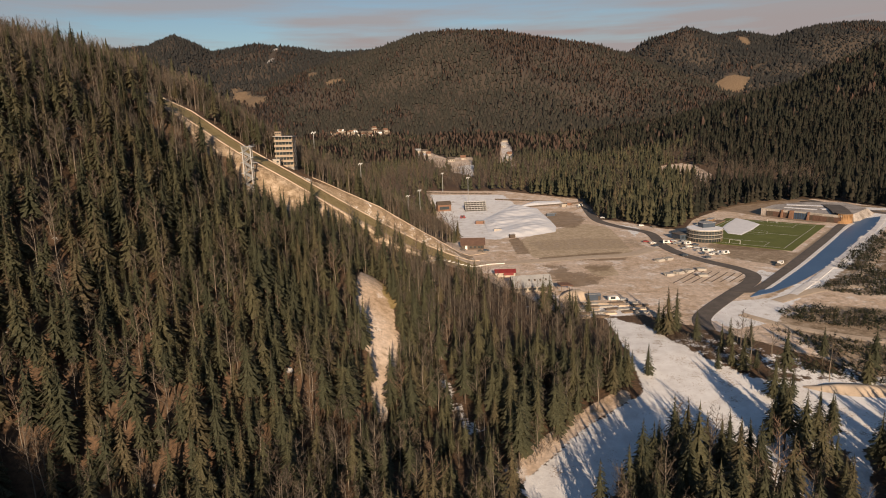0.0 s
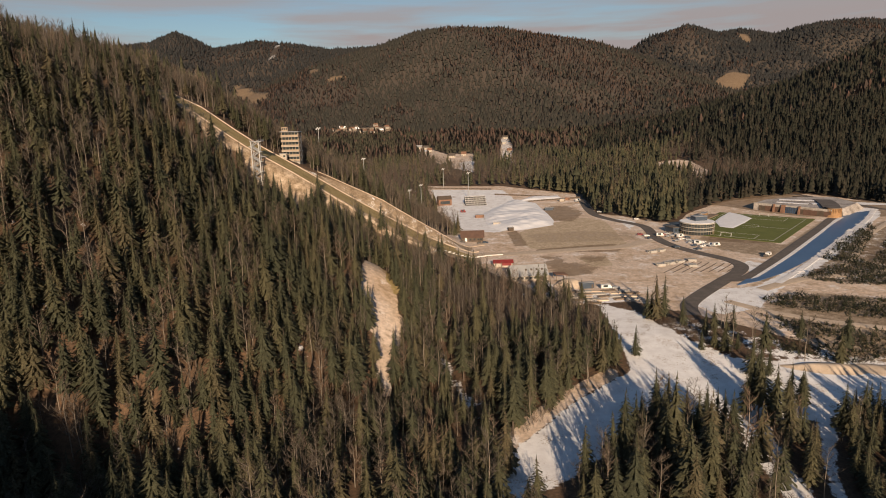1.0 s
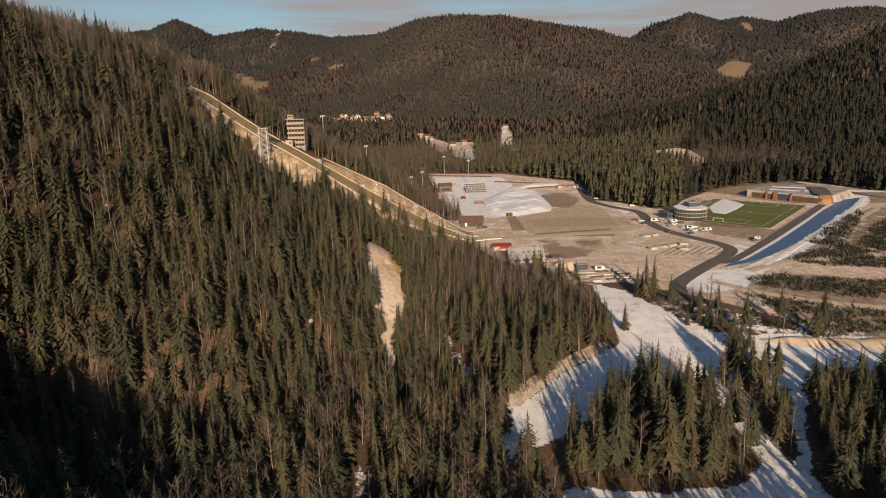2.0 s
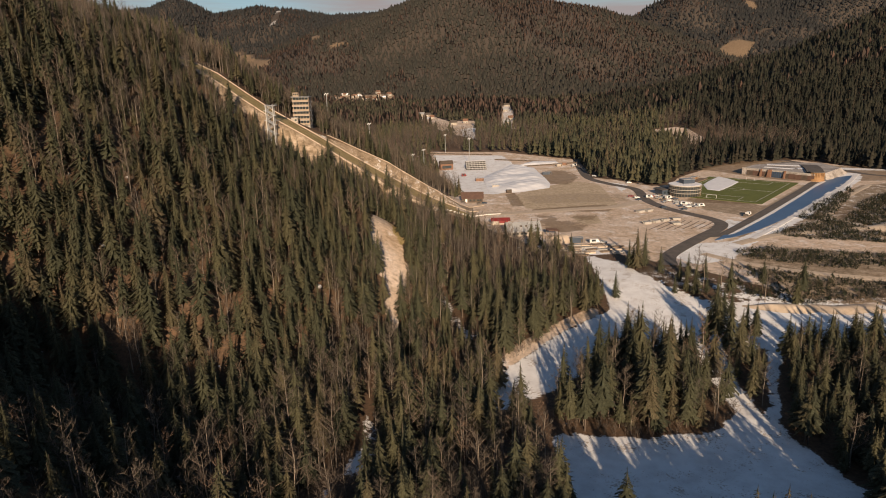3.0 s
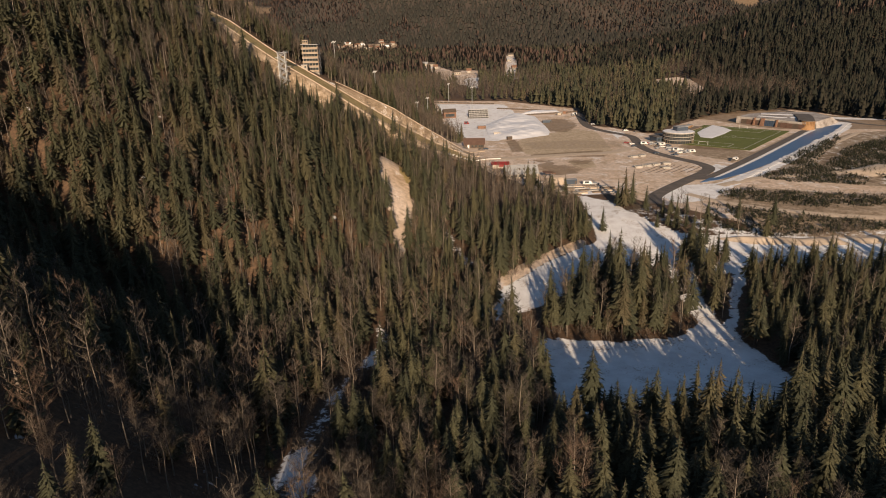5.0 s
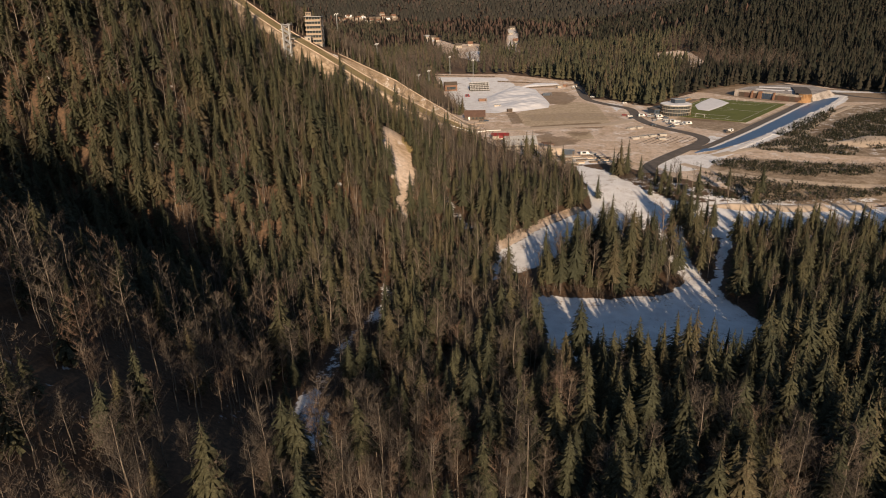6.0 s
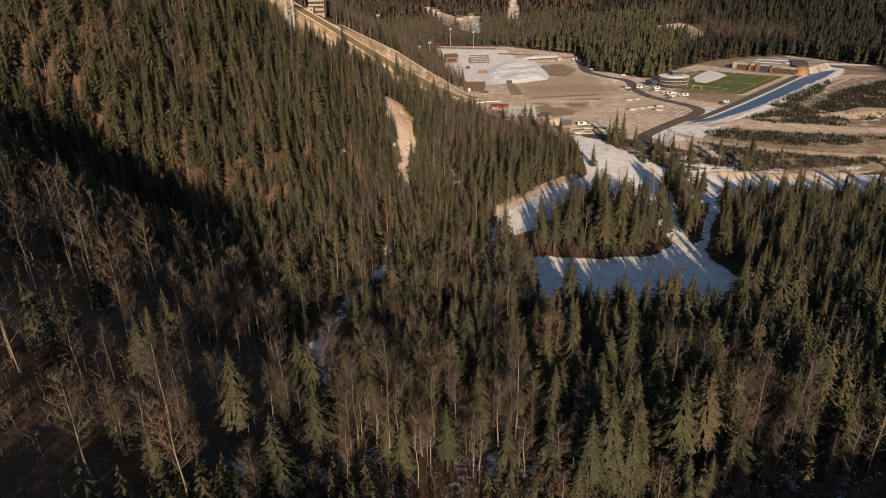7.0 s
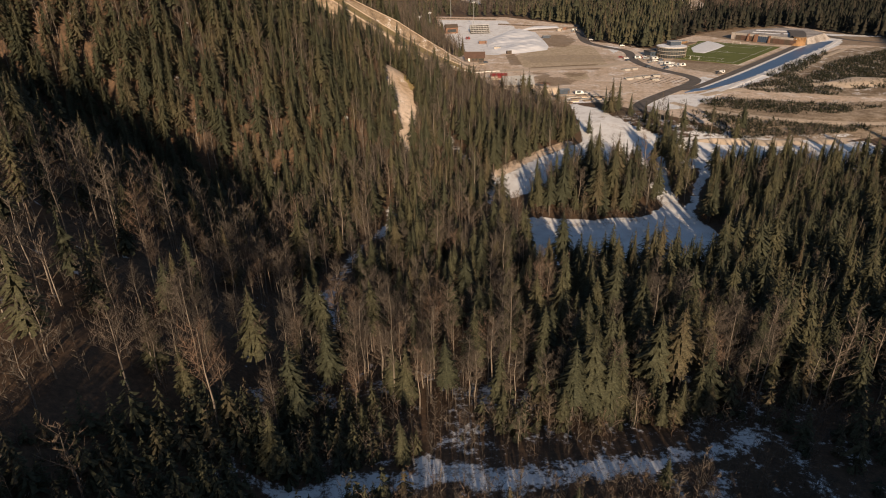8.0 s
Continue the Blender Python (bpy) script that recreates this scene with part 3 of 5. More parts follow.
def planted(name, shapes, x, y, size, turn, which, tint, mat, extra=0.0):
    """One joined wood: a shape for each place, turned, scaled and set on the ground."""
    vs, fs, ts, ns, base = [], [], [], [], 0
    z = terrain(x, y) - extra
    for k, (sv, sf) in enumerate(shapes):
        at = np.flatnonzero(which == k)
        if not len(at):
            continue
        c, s = np.cos(turn[at])[:, None], np.sin(turn[at])[:, None]
        g = size[at][:, None]
        vx = (sv[None, :, 0] * c - sv[None, :, 1] * s) * g + x[at][:, None]
        vy = (sv[None, :, 0] * s + sv[None, :, 1] * c) * g + y[at][:, None]
        vz = sv[None, :, 2] * g + z[at][:, None]
        vs.append(np.stack((vx, vy, vz), 2).reshape(-1, 3))
        fs.append((sf[None] + (np.arange(len(at)) * len(sv))[:, None, None] + base).reshape(-1))
        ts.append(np.repeat(tint[at], len(sv)))
        sn = rounded(sv)
        ns.append(np.stack((sn[None, :, 0] * c - sn[None, :, 1] * s, sn[None, :, 0] * s + sn[None, :, 1] * c, np.repeat(sn[None, :, 2], len(at), 0)), 2).reshape(-1, 3))
        base += len(at) * len(sv)
    loops = np.concatenate(fs)
    return mesh_of(name, np.concatenate(vs), loops, np.full(len(loops) // 3, 3), np.concatenate(ts), (mat,), None, np.concatenate(ns))


def wavy(x, y, scale, seed):
    """Smooth noise from 0 to 1 made of a few crossing waves."""
    r = np.random.default_rng(seed)
    v = np.zeros(x.shape)
    for _ in range(7):
        a, p, k = r.uniform(0, 6.28), r.uniform(0, 6.28), r.uniform(0.6, 1.7) / scale
        v += np.sin((x * math.cos(a) + y * math.sin(a)) * k + p)
    return 0.5 + v / 9


rng = np.random.default_rng(4)
# close woods, from the camera's side of the valley to the jump
x, y = scatter((-330, -200), (330, 470), 4.35, rng)
wood = np.zeros(x.shape, bool)
for poly in WOODS:
    wood |= inside(poly, x, y, 5.0) > 0.5 + 0.5 * (wavy(x, y, 5, 7) - 0.45)      # uneven outer edge
for poly in CLEARINGS:
    wood &= inside(poly, x, y, 0.01) < 0.5
edge = y + 22 * (wavy(x, y, 9, 9) - 0.5)
# unseen trees behind y = -112 stand dense on the left to shade the foreground
thin = np.where((edge < -12) & (y > -112), np.where(x > -30, 0.05, np.where(y < -32, 0.04, 0.45)), np.where(y < -112, np.where(x < -64, 0.1, np.where(x < -18, 0.92, 0.08)), 0.94))
thin = np.where((x > 100) & (y > 205), 0.28, np.where((x > 15) & (y > 265), 0.6, thin))
thin = np.where((x < -40) & (y > -70) & (y < 30), np.minimum(thin, 0.5), thin)
# out-of-view rows below the picture, added to cast shade left and right
thin = np.where((y < -78) & (x > -64) & (x < -16) | (y < -66) & (x > 48), 0.9, np.where((y < -85) & (x < -64), 0.2, thin))
wood &= ((np.abs(x) < 22 + 0.76 * (np.maximum(y, -112) + 122)) | (np.abs(x) < 130) & (y > -112) & (y < -60)) & (np.random.default_rng(8).random(x.shape) < thin)
hollow = inside(HOLLOW, x, y, 3.0) > 0.5
wood &= ~hollow | (np.random.default_rng(18).random(x.shape) < 0.5)
x, y, hollow = x[wood], y[wood], hollow[wood]
# single trees that stand out in the open
lone = np.array([(96, 257, 21.8), (101, 261, 20), (93, 260, 15.5), (95.6, 262, 12.6), (105, 249, 14), (110, 236, 12.6), (70, 222, 9), (75, 219, 13), (124, 241, 12), (112, 199.5, 18), (111, 220, 17), (118, 199, 12), (109, 225, 12), (66, 232, 14.6),
                 (117, 222, 9.4), (115, 199, 13), (103, 223, 9.4), (-80, 352, 15), (-88, 348, 17), (-73, 358, 15), (12, 480, 16), (9, 470, 16), (12, 492, 15), (60, 288, 14), (70, 292, 11), (226, 200, 13), (150, 208, 14)])
x, y = np.concatenate((x, lone[:, 0])), np.concatenate((y, lone[:, 1]))
brown = 0.5 + (wavy(x, y, 13, 3) - 0.5) * 0.48 + rng.normal(size=x.size) * 0.29 + 0.34 * smooth(75, 40, y) * smooth(0, -40, x) - 0.2 * smooth(30, 90, x) * smooth(260, 200, y) + 0.40 * smooth(215, 250, y) * smooth(-25, 5, x) + 0.22 * smooth(402, 412, y) + 0.14 * smooth(60, 20, y) * smooth(-40, -10, x) + 0.10 * smooth(-85, -150, x) * smooth(120, 200, y) - 0.25 * smooth(15, 35, x) * smooth(88, 72, y) * smooth(-10, 20, y) - 0.12 * smooth(-100, -130, x) * smooth(210, 180, y) - 0.16 * smooth(-40, -58, x) * smooth(112, 132, y) * smooth(265, 225, y) - 0.07
is_bare = (brown > 0.53) | np.concatenate((hollow, np.zeros(len(lone), bool)))
size, turn, tint = rng.normal(1.0, 0.17, x.size).clip(0.55, 1.4), rng.uniform(0, 6.28, x.size), rng.random(x.size)
size = np.where((x > 0) & (y > 225), size * 0.85, size)
size = np.where((x > -9) & (x < 18) & (y > 152) & (y < 188) | (x > -31) & (x < -15) & (y > 166) & (y < 194) | (x > -46) & (x < -14) & (y > 24) & (y < 52), size * 0.58, size)
size = np.where((x > 28) & (x < 118) & (y > 112) & (y < 180), size * np.interp(x, (45, 66, 88, 96), (0.95, 1.06, 1.06, 0.92)), size)
size = np.where((x > 103) & (y > 60) & (y < 175), size * 0.84, size)
size = np.where((y < -15) & (x > -30) & (y > -112), size * 0.6, size)
is_bare[-len(lone):], size[-len(lone):] = False, lone[:, 2] / 13.5
# the unseen shade-casting rows are enlarged so their shadows reach further
size = np.where((y < -78) & (x > -66) & (x < -16) | (y < -62) & (x > 50), size.clip(0.9) * 1.35, size)
near = np.hypot(x, y - 10) + np.where(y < -100, 500, 0)


def wood_thing(kind, k, label, crowns, trunks, px, py, g, t):
    ob = new(kind)
    ob.matrix_world = pose(px, py, float(terrain(px, py)) - 0.2, 0, 0, math.degrees(t)) @ Matrix.Diagonal((g, g, g, 1))
    tagged(ob, label, "tree", kind.replace("_", " ") + " wood")
    for nm, me in (("crown", crowns[k]), ("trunk", trunks[k])):
        c = new(nm, me)
        c.parent = ob
    return ob


def tri_mesh(name, vf, mat):
    v, f = vf
    return mesh_of(name, v, f.ravel(), np.full(len(f), 3), None, (mat,), None, rounded(v))


SP_H = (18, 15.5, 20, 13.5, 17)
spruce_full = [spruce_crown(h, h * 0.165 + 0.5, 32, 14, 20 + k, (0.3, 0.16, 0.36, 0.12, 0.26)[k]) for k, h in enumerate(SP_H)]
spruce_mid = [spruce_crown(h, h * 0.165 + 0.5, 28, 10, 40 + k, (0.22, 0.1, 0.28, 0.08, 0.15)[k]) for k, h in enumerate(SP_H)]
spruce_trunks = [stem([(0, 0, -1), (0, 0, h * 0.5), (0, 0, h * 0.96)], (0.26, 0.16, 0.03)) for h in SP_H]
BA_H = (17, 14.5, 18, 13)
bare_full = [bare(h, h * 0.17, 30, 24, 60 + k, 0.42, 0.62) for k, h in enumerate(BA_H)]
bare_mid = [bare(h, h * 0.2, 14, 11, 80 + k, 0.30, 1.5) for k, h in enumerate(BA_H)]
bare_trunks = [stem([(0, 0, -1), (0.3, 0.1, h * 0.3), (0.1, -0.3, h * 0.6), (0.2, 0.1, h * 0.97)], (0.19, 0.14, 0.09, 0.02), 4) for h in BA_H]


def grow(sel_bare, kind, label, full, trunks, mid, crown_mat, bark_mat, wood_name, wood_label, count):
    at = np.flatnonzero(is_bare == sel_bare)
    at = at[np.argsort(near[at])]
    which = rng.integers(0, len(full), x.size)
    which[-len(lone):] = 3
    crowns = [tri_mesh("crown", vf, crown_mat) for vf in full]
    stems = [tri_mesh("trunk", vf, bark_mat) for vf in trunks]
    for p in at[:count]:
        k = which[p]
        wood_thing(kind, k, label, crowns, stems, x[p], y[p], size[p], turn[p])
    rest = at[count:]
    me = planted(wood_name, mid, x[rest], y[rest], size[rest], turn[rest], which[rest], tint[rest], crown_mat)
    ob = tagged(new(wood_name), wood_label, "woodland", kind="stuff")
    c = new("crowns", me)
    c.parent = ob
    c = new("trunks", planted("trunks", trunks, x[rest], y[rest], size[rest], turn[rest], which[rest], tint[rest], bark_mat))
    c.parent = ob


grow(False, "spruce", "tall dark green spruce with drooping boughs", spruce_full, spruce_trunks, spruce_mid, M_SPRUCE, M_BARK,
     "spruce_wood", "dense dark green spruce wood on the hillside", 240)
grow(True, "bare_tree", "leafless brown broad-leaved tree with pale trunk", bare_full, bare_trunks, bare_mid, M_TWIGS, M_PALEBARK,
     "bare_wood", "leafless brown broad-leaved wood among the spruces", 260)

# woods beyond: the valley floor, the side hills and the mountains
def far_wood(name, label, lo, hi, step, keep, shapes_green, shapes_brown, seed, big=1.0, brownness=0.42, mats=(M_SPRUCE, M_TWIGS)):
    r = np.random.default_rng(seed)
    fx, fy = scatter(lo, hi, step, r)
    ok = keep(fx, fy) & (np.abs(fx) < 60 + 0.80 * fy)
    fx, fy = fx[ok], fy[ok]
    b = wavy(fx, fy, step * 4, seed + 1) * 0.45 + wavy(fx, fy, step * 14, seed + 2) * 0.55 + r.normal(size=fx.size) * 0.12 > 1 - brownness
    g, t, c = (big * r.normal(1, 0.22, fx.size)).clip(0.5, 1.6), r.uniform(0, 6.28, fx.size), r.random(fx.size)
    ob = tagged(new(name), label, "woodland", kind="stuff")
    for nm, sel, shapes, mat in (("spruces", ~b, shapes_green, mats[0]), ("bare_trees", b, shapes_brown, mats[1])):
        w = r.integers(0, len(shapes), fx.size)
        o = new(nm, planted(nm, shapes, fx[sel], fy[sel], g[sel], t[sel], w[sel], c[sel], mat, 0.5))
        o.parent = ob
    return ob


def outside(polys):
    def test(px, py):
        ok = np.ones(px.shape, bool)
        for p in polys:
            ok &= inside(p, px, py, 0.01) < 0.5
        return ok
    return test


def tiers(h, r, n, seed):
    """A far spruce: uneven, ragged skirts one above the other round a slightly bent stem."""
    g = np.random.default_rng(seed)
    v, f = [], []
    lean = g.uniform(-0.03, 0.03, 2) * h
    for k in range(n):
        u, n0 = k / n, len(v)
        rr = r * (1 - u) ** 0.8 * g.uniform(0.75, 1.15)
        for j in range(6):
            q = rr * (g.uniform(0.25, 0.6) if j % 2 else g.uniform(0.8, 1.35))
            a = j * 1.0472 + g.uniform(-0.3, 0.3) + k
            v.append((q * math.cos(a) + lean[0] * u, q * math.sin(a) + lean[1] * u, h * (0.14 + 0.82 * u + g.uniform(-0.05, 0.03))))
        v.append((lean[0] * u, lean[1] * u, h * min(1.0, 0.14 + 0.82 * u + 1.3 / n)))
        f += [(n0 + j, n0 + (j + 1) % 6, n0 + 6) for j in range(6)]
    return np.array(v), np.array(f)


low_spruce = [tiers(h, h * 0.16 + 0.6, 5, 100 + k) for k, h in enumerate((21, 18, 23, 16, 20, 22, 19))]
low_bare = [bare(h, h * 0.2, 7, 5, 110 + k, 0.3, 2.6) for k, h in enumerate((18, 16, 20))]

def spire(h, r, seed):
    """A spruce seen from very far off: a ragged five-sided spire."""
    g = np.random.default_rng(seed)
    v = [(r * g.uniform(0.6, 1.2) * math.cos(k * 1.2566), r * g.uniform(0.6, 1.2) * math.sin(k * 1.2566), h * g.uniform(0.02, 0.3)) for k in range(5)] + [(0, 0, h)]
    return np.array(v), np.array([(k, (k + 1) % 5, 5) for k in range(5)])


def dome(h, r, seed):
    """A bare crown seen from far off: a ragged upright bundle."""
    g = np.random.default_rng(seed)
    v, f = [], []
    for k in range(8):
        a, n0 = g.uniform(0, 6.283), len(v)
        c, s, q = math.cos(a), math.sin(a), r * g.uniform(0.5, 1.1)
        v += [(0.3 * c, 0.3 * s, h * 0.25), (q * c - 0.9 * s, q * s + 0.9 * c, h * g.uniform(0.55, 0.75)), (0.6 * q * c + 0.7 * s, 0.6 * q * s - 0.7 * c, h * g.uniform(0.85, 1.02))]
        f.append((n0, n0 + 1, n0 + 2))
    return np.array(v), np.array(f)


tiny_bare = [dome(h, h * 0.22, 130 + k) for k, h in enumerate((19, 17, 21))]
open_floor = outside(OPEN_GROUND)


def on_range(px, py):
    """Whether a place lies on the ranges behind the middle mountain and the side hill."""
    side, mid, back = mountains(px, py)
    return back > np.maximum(mid, side)


far_spires = [spire(h, h * 0.24 + 1.2, 125 + k) for k, h in enumerate((21, 17, 24, 19))]
wide_tiers = [tiers(h, h * 0.19 + 1.0, 3, 120 + k) for k, h in enumerate((21, 18, 23, 16))]
far_wood("valley_wood", "mixed wood of spruces and leafless trees on the valley floor", (-420, 430), (560, 1100), 6.4, lambda px, py: open_floor(px, py) & (px < 0.40 * py + 30 * (wavy(px, py, 30, 2) - 0.5)), low_spruce, low_bare, 31, 0.88, 0.52)
# this wood and the side hill's take the spruce colour with shade painted in
far_wood("spruce_forest", "dense spruce forest at the foot of the hill, darkened in colour for shade", (120, 430), (900, 1100), 6.8, lambda px, py: open_floor(px, py) & (px >= 0.40 * py + 30 * (wavy(px, py, 30, 2) - 0.5)), low_spruce, low_bare, 32, 0.92, 0.28, (M_SIDE_SHADED, M_TWIGS))
far_wood("side_wood", "distant mixed wood on the valley's side slopes", (100, 1100), (1900, 1900), 11.0, lambda px, py: open_floor(px, py) & (px > 0.24 * py + 60 * (wavy(px, py, 60, 4) - 0.5)), wide_tiers, tiny_bare, 41, 0.95, 0.36, (M_SIDE_SHADED, M_FARTWIGS))
far_wood("valley_floor_wood", "distant mixed wood on the valley floor", (-1000, 1100), (600, 1900), 11.0, lambda px, py: open_floor(px, py) & (px <= 0.24 * py + 60 * (wavy(px, py, 60, 4) - 0.5)), wide_tiers, tiny_bare, 43, 0.95, 0.45, (M_FLOORWOOD, M_FARTWIGS))
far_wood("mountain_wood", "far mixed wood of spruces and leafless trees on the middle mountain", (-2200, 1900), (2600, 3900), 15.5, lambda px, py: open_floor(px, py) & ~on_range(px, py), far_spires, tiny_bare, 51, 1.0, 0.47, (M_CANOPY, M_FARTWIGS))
far_wood("range_wood", "dark spruce wood on the farthest mountain ranges, haze put into its colour", (-3400, 2500), (3600, 4800), 19.0, lambda px, py: open_floor(px, py) & on_range(px, py), far_spires, tiny_bare, 52, 1.1, 0.24, (M_RANGE_HAZE, M_FARTWIGS))


def low_growth(name, label, polys, step, shapes, mat, seed, keep=0.9, spread=0.25):
    r = np.random.default_rng(seed)
    bx, by = [], []
    for poly in polys:
        x0, x1, y0, y1 = spot(poly)
        sx, sy = scatter((x0, y0), (x1, y1), step, r)
        ok = (inside(poly, sx, sy, 0.01) > 0.5) & (wavy(sx, sy, step * 2.5, seed) + r.normal(size=sx.size) * 0.15 < keep)
        for c in (BROOK, GULLY):
            ok &= inside(c, sx, sy, 0.01) < 0.5
        bx.append(sx[ok])
        by.append(sy[ok])
    bx, by = np.concatenate(bx), np.concatenate(by)
    g = r.normal(1, spread, bx.size).clip(0.45, 1.8)
    me = planted(name, shapes, bx, by, g, r.uniform(0, 6.28, bx.size), r.integers(0, len(shapes), bx.size), r.random(bx.size), mat)
    return tagged(new(name, me), label, "shrubs", kind="stuff")


shrub_shapes = [conifer(h, h * 0.75, 3, 8, 140 + k, 0.1) for k, h in enumerate((2.0, 1.6, 2.5))]
sapling_shapes = [bare(h, h * 0.2, 8, 5, 150 + k, 0.1, 0.9) for k, h in enumerate((5.0, 4.0, 6.0))]
brown_shapes = [bare(h, h * 0.42, 9, 8, 160 + k, 0.05, 0.7) for k, h in enumerate((2.6, 2.0, 3.2))]
young_shapes = [conifer(h, h * 0.27, 13, 9, 170 + k, 0.05) for k, h in enumerate((6.0, 4.5, 7.5))]
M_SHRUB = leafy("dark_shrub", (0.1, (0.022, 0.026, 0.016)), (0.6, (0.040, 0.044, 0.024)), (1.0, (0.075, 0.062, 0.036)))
low_growth("dwarf_pines", "dark green dwarf pine shrubs on snowy ground", SHRUBS, 1.75, shrub_shapes, M_SHRUB, 61, 0.76, 0.32)
low_growth("thicket", "dense leafless brown saplings beside the snowy brook", THICKETS + [[(-110, -75), (-62, -78), (-62, -30), (-45, -22), (-58, 12), (-110, 0)]], 2.3, sapling_shapes, M_TWIGS, 62, 0.74, 0.35)
low_growth("young_spruces", "young green spruces in the thicket", [[(-10, -24), (60, -16), (60, -8), (-10, -14)], [(52, -64), (150, -64), (150, -40), (64, -14), (56, -36)]], 3.1, young_shapes, M_SPRUCE, 63, 0.55, 0.3)
low_growth("spruce_thicket", "dense young green spruces in the shade of the slope", [[(-74, -70), (-8, -70), (-6, -24), (-18, -8), (-38, -12), (-46, -26), (-58, -38), (-66, -50)]], 2.5, young_shapes, M_SPRUCE, 65, 0.66, 0.35)
low_growth("brown_brushwood", "leafless reddish brown brushwood along the banks", BROWN_SHRUBS, 1.9, brown_shapes, M_TWIGS, 64, 0.75, 0.3)


# ---- building blocks ----
M_CONCRETE = plain("concrete", (0.26, 0.25, 0.23), (0.46, 0.43, 0.39), 0.5)
M_ASPHALT = plain("asphalt", (0.085, 0.074, 0.065), (0.175, 0.150, 0.130), 0.25, 0.85)
M_GRAVEL = plain("pale_gravel", (0.45, 0.35, 0.25), (0.66, 0.54, 0.42), 0.5)
M_WOOD = plain("weathered_boards", (0.13, 0.098, 0.072), (0.29, 0.222, 0.165), 0.5, 0.85, stretch=(1, 1, 5))
M_PALEWOOD = plain("sun_bleached_boards", (0.235, 0.180, 0.132), (0.42, 0.335, 0.255), 0.5, 0.85, stretch=(1, 1, 5))
M_LARCH = plain("fresh_larch_boards", (0.22, 0.125, 0.06), (0.38, 0.225, 0.11), 0.5, 0.8)
M_DARKWOOD = plain("dark_boards", (0.055, 0.042, 0.033), (0.13, 0.10, 0.078), 0.5, 0.85)
M_STEEL = plain("galvanised_steel", (0.30, 0.31, 0.32), (0.50, 0.51, 0.52), 0.8, 0.5, 0.4)
M_ROOF = plain("grey_sheet_roof", (0.24, 0.245, 0.25), (0.38, 0.38, 0.38), 0.3, 0.55)
M_RED = plain("red_sheet", (0.15, 0.020, 0.022), (0.24, 0.036, 0.036), 0.4, 0.6)
M_WHITE = plain("white_paint", (0.62, 0.61, 0.59), (0.80, 0.79, 0.77), 0.4, 0.7)
M_SNOW = plain("lying_snow", (0.76, 0.75, 0.76), (0.90, 0.90, 0.91), 0.25, 0.7, bumpy=0.5, depth=0.3)
M_TURF = plain("green_turf", (0.095, 0.112, 0.026), (0.150, 0.165, 0.042), 0.12, 0.95)
M_ICE = plain("blue_ice", (0.045, 0.095, 0.200), (0.075, 0.140, 0.260), 0.05, 0.35)
M_TILE = plain("brown_tiles", (0.14, 0.075, 0.05), (0.26, 0.15, 0.10), 0.6, 0.85)
M_WOODROOF = plain("old_shingles", (0.055, 0.046, 0.038), (0.12, 0.10, 0.085), 0.6, 0.9)
M_BROWNROOF = plain("reddish_brown_roof", (0.075, 0.046, 0.036), (0.15, 0.092, 0.070), 0.6, 0.9)
M_PLASTER = plain("pale_plaster", (0.30, 0.265, 0.225), (0.50, 0.45, 0.385), 0.4, 0.9)
M_BLUE = plain("blue_cladding", (0.035, 0.050, 0.075), (0.07, 0.09, 0.12), 0.4, 0.5)
M_RUBBER = plain("rubber", (0.02, 0.02, 0.02), (0.05, 0.05, 0.05), 2.0, 0.8)
M_MORTAR = plain("dark_gap", (0.03, 0.028, 0.025), (0.06, 0.055, 0.05), 1.0, 0.9)


def glass_material():
    m, n, l, b = material("window_glass", 0.06)
    b.inputs["Base Color"].default_value = (0.035, 0.045, 0.05, 1)
    b.inputs["Specular IOR Level"].default_value = 0.6
    return m


M_GLASS = glass_material()


def box(bm, at, size, turn=0.0, tilt=0.0):
    """Adds a box with its bottom centre at a place."""
    made = bmesh.ops.create_cube(bm, size=1.0)["verts"]
    m = Matrix.Translation(at) @ Matrix.Rotation(turn, 4, "Z") @ Matrix.Rotation(tilt, 4, "Y") @ Matrix.Translation((0, 0, size[2] / 2)) @ Matrix.Diagonal((*size, 1))
    bmesh.ops.transform(bm, matrix=m, verts=made)
    return made


def bar(bm, p, q, r, sides=6):
    """Adds a round bar from p to q."""
    p, q = Vector(p), Vector(q)
    d = q - p
    made = bmesh.ops.create_cone(bm, segments=sides, radius1=r, radius2=r, depth=d.length, cap_ends=True)["verts"]
    bmesh.ops.transform(bm, matrix=Matrix.Translation((p + q) / 2) @ d.to_track_quat("Z", "Y").to_matrix().to_4x4(), verts=made)


def gable(bm, w, d, low, high, over=0.4):
    """Adds a pitched roof slab over a w by d plan, its ridge along x."""
    t = 0.25
    for side in (-1, 1):
        y0, y1 = side * (d / 2 + over), 0.0
        z0, z1 = low - over * (high - low) / (d / 2), high
        c = [bm.verts.new((sx * (w / 2 + over), yy, zz + k)) for k in (0, t) for sx, yy, zz in ((-1, y0, z0), (1, y0, z0), (1, y1, z1), (-1, y1, z1))]
        for f in ((0, 1, 2, 3), (4, 5, 6, 7), (0, 1, 5, 4), (1, 2, 6, 5), (2, 3, 7, 6), (3, 0, 4, 7)):
            bm.faces.new([c[i] for i in f])
    bmesh.ops.recalc_face_normals(bm, faces=bm.faces)


def finish(bm, mat, name):
    me = bpy.data.meshes.new(name)
    bm.to_mesh(me)
    bm.free()
    me.materials.append(mat)
    return me


def part(name, bm, mat, parent, label=""):
    ob = new(name, bm if isinstance(bm, bpy.types.Mesh) else finish(bm, mat, name))
    ob.parent = parent
    return tagged(ob, label) if label else ob


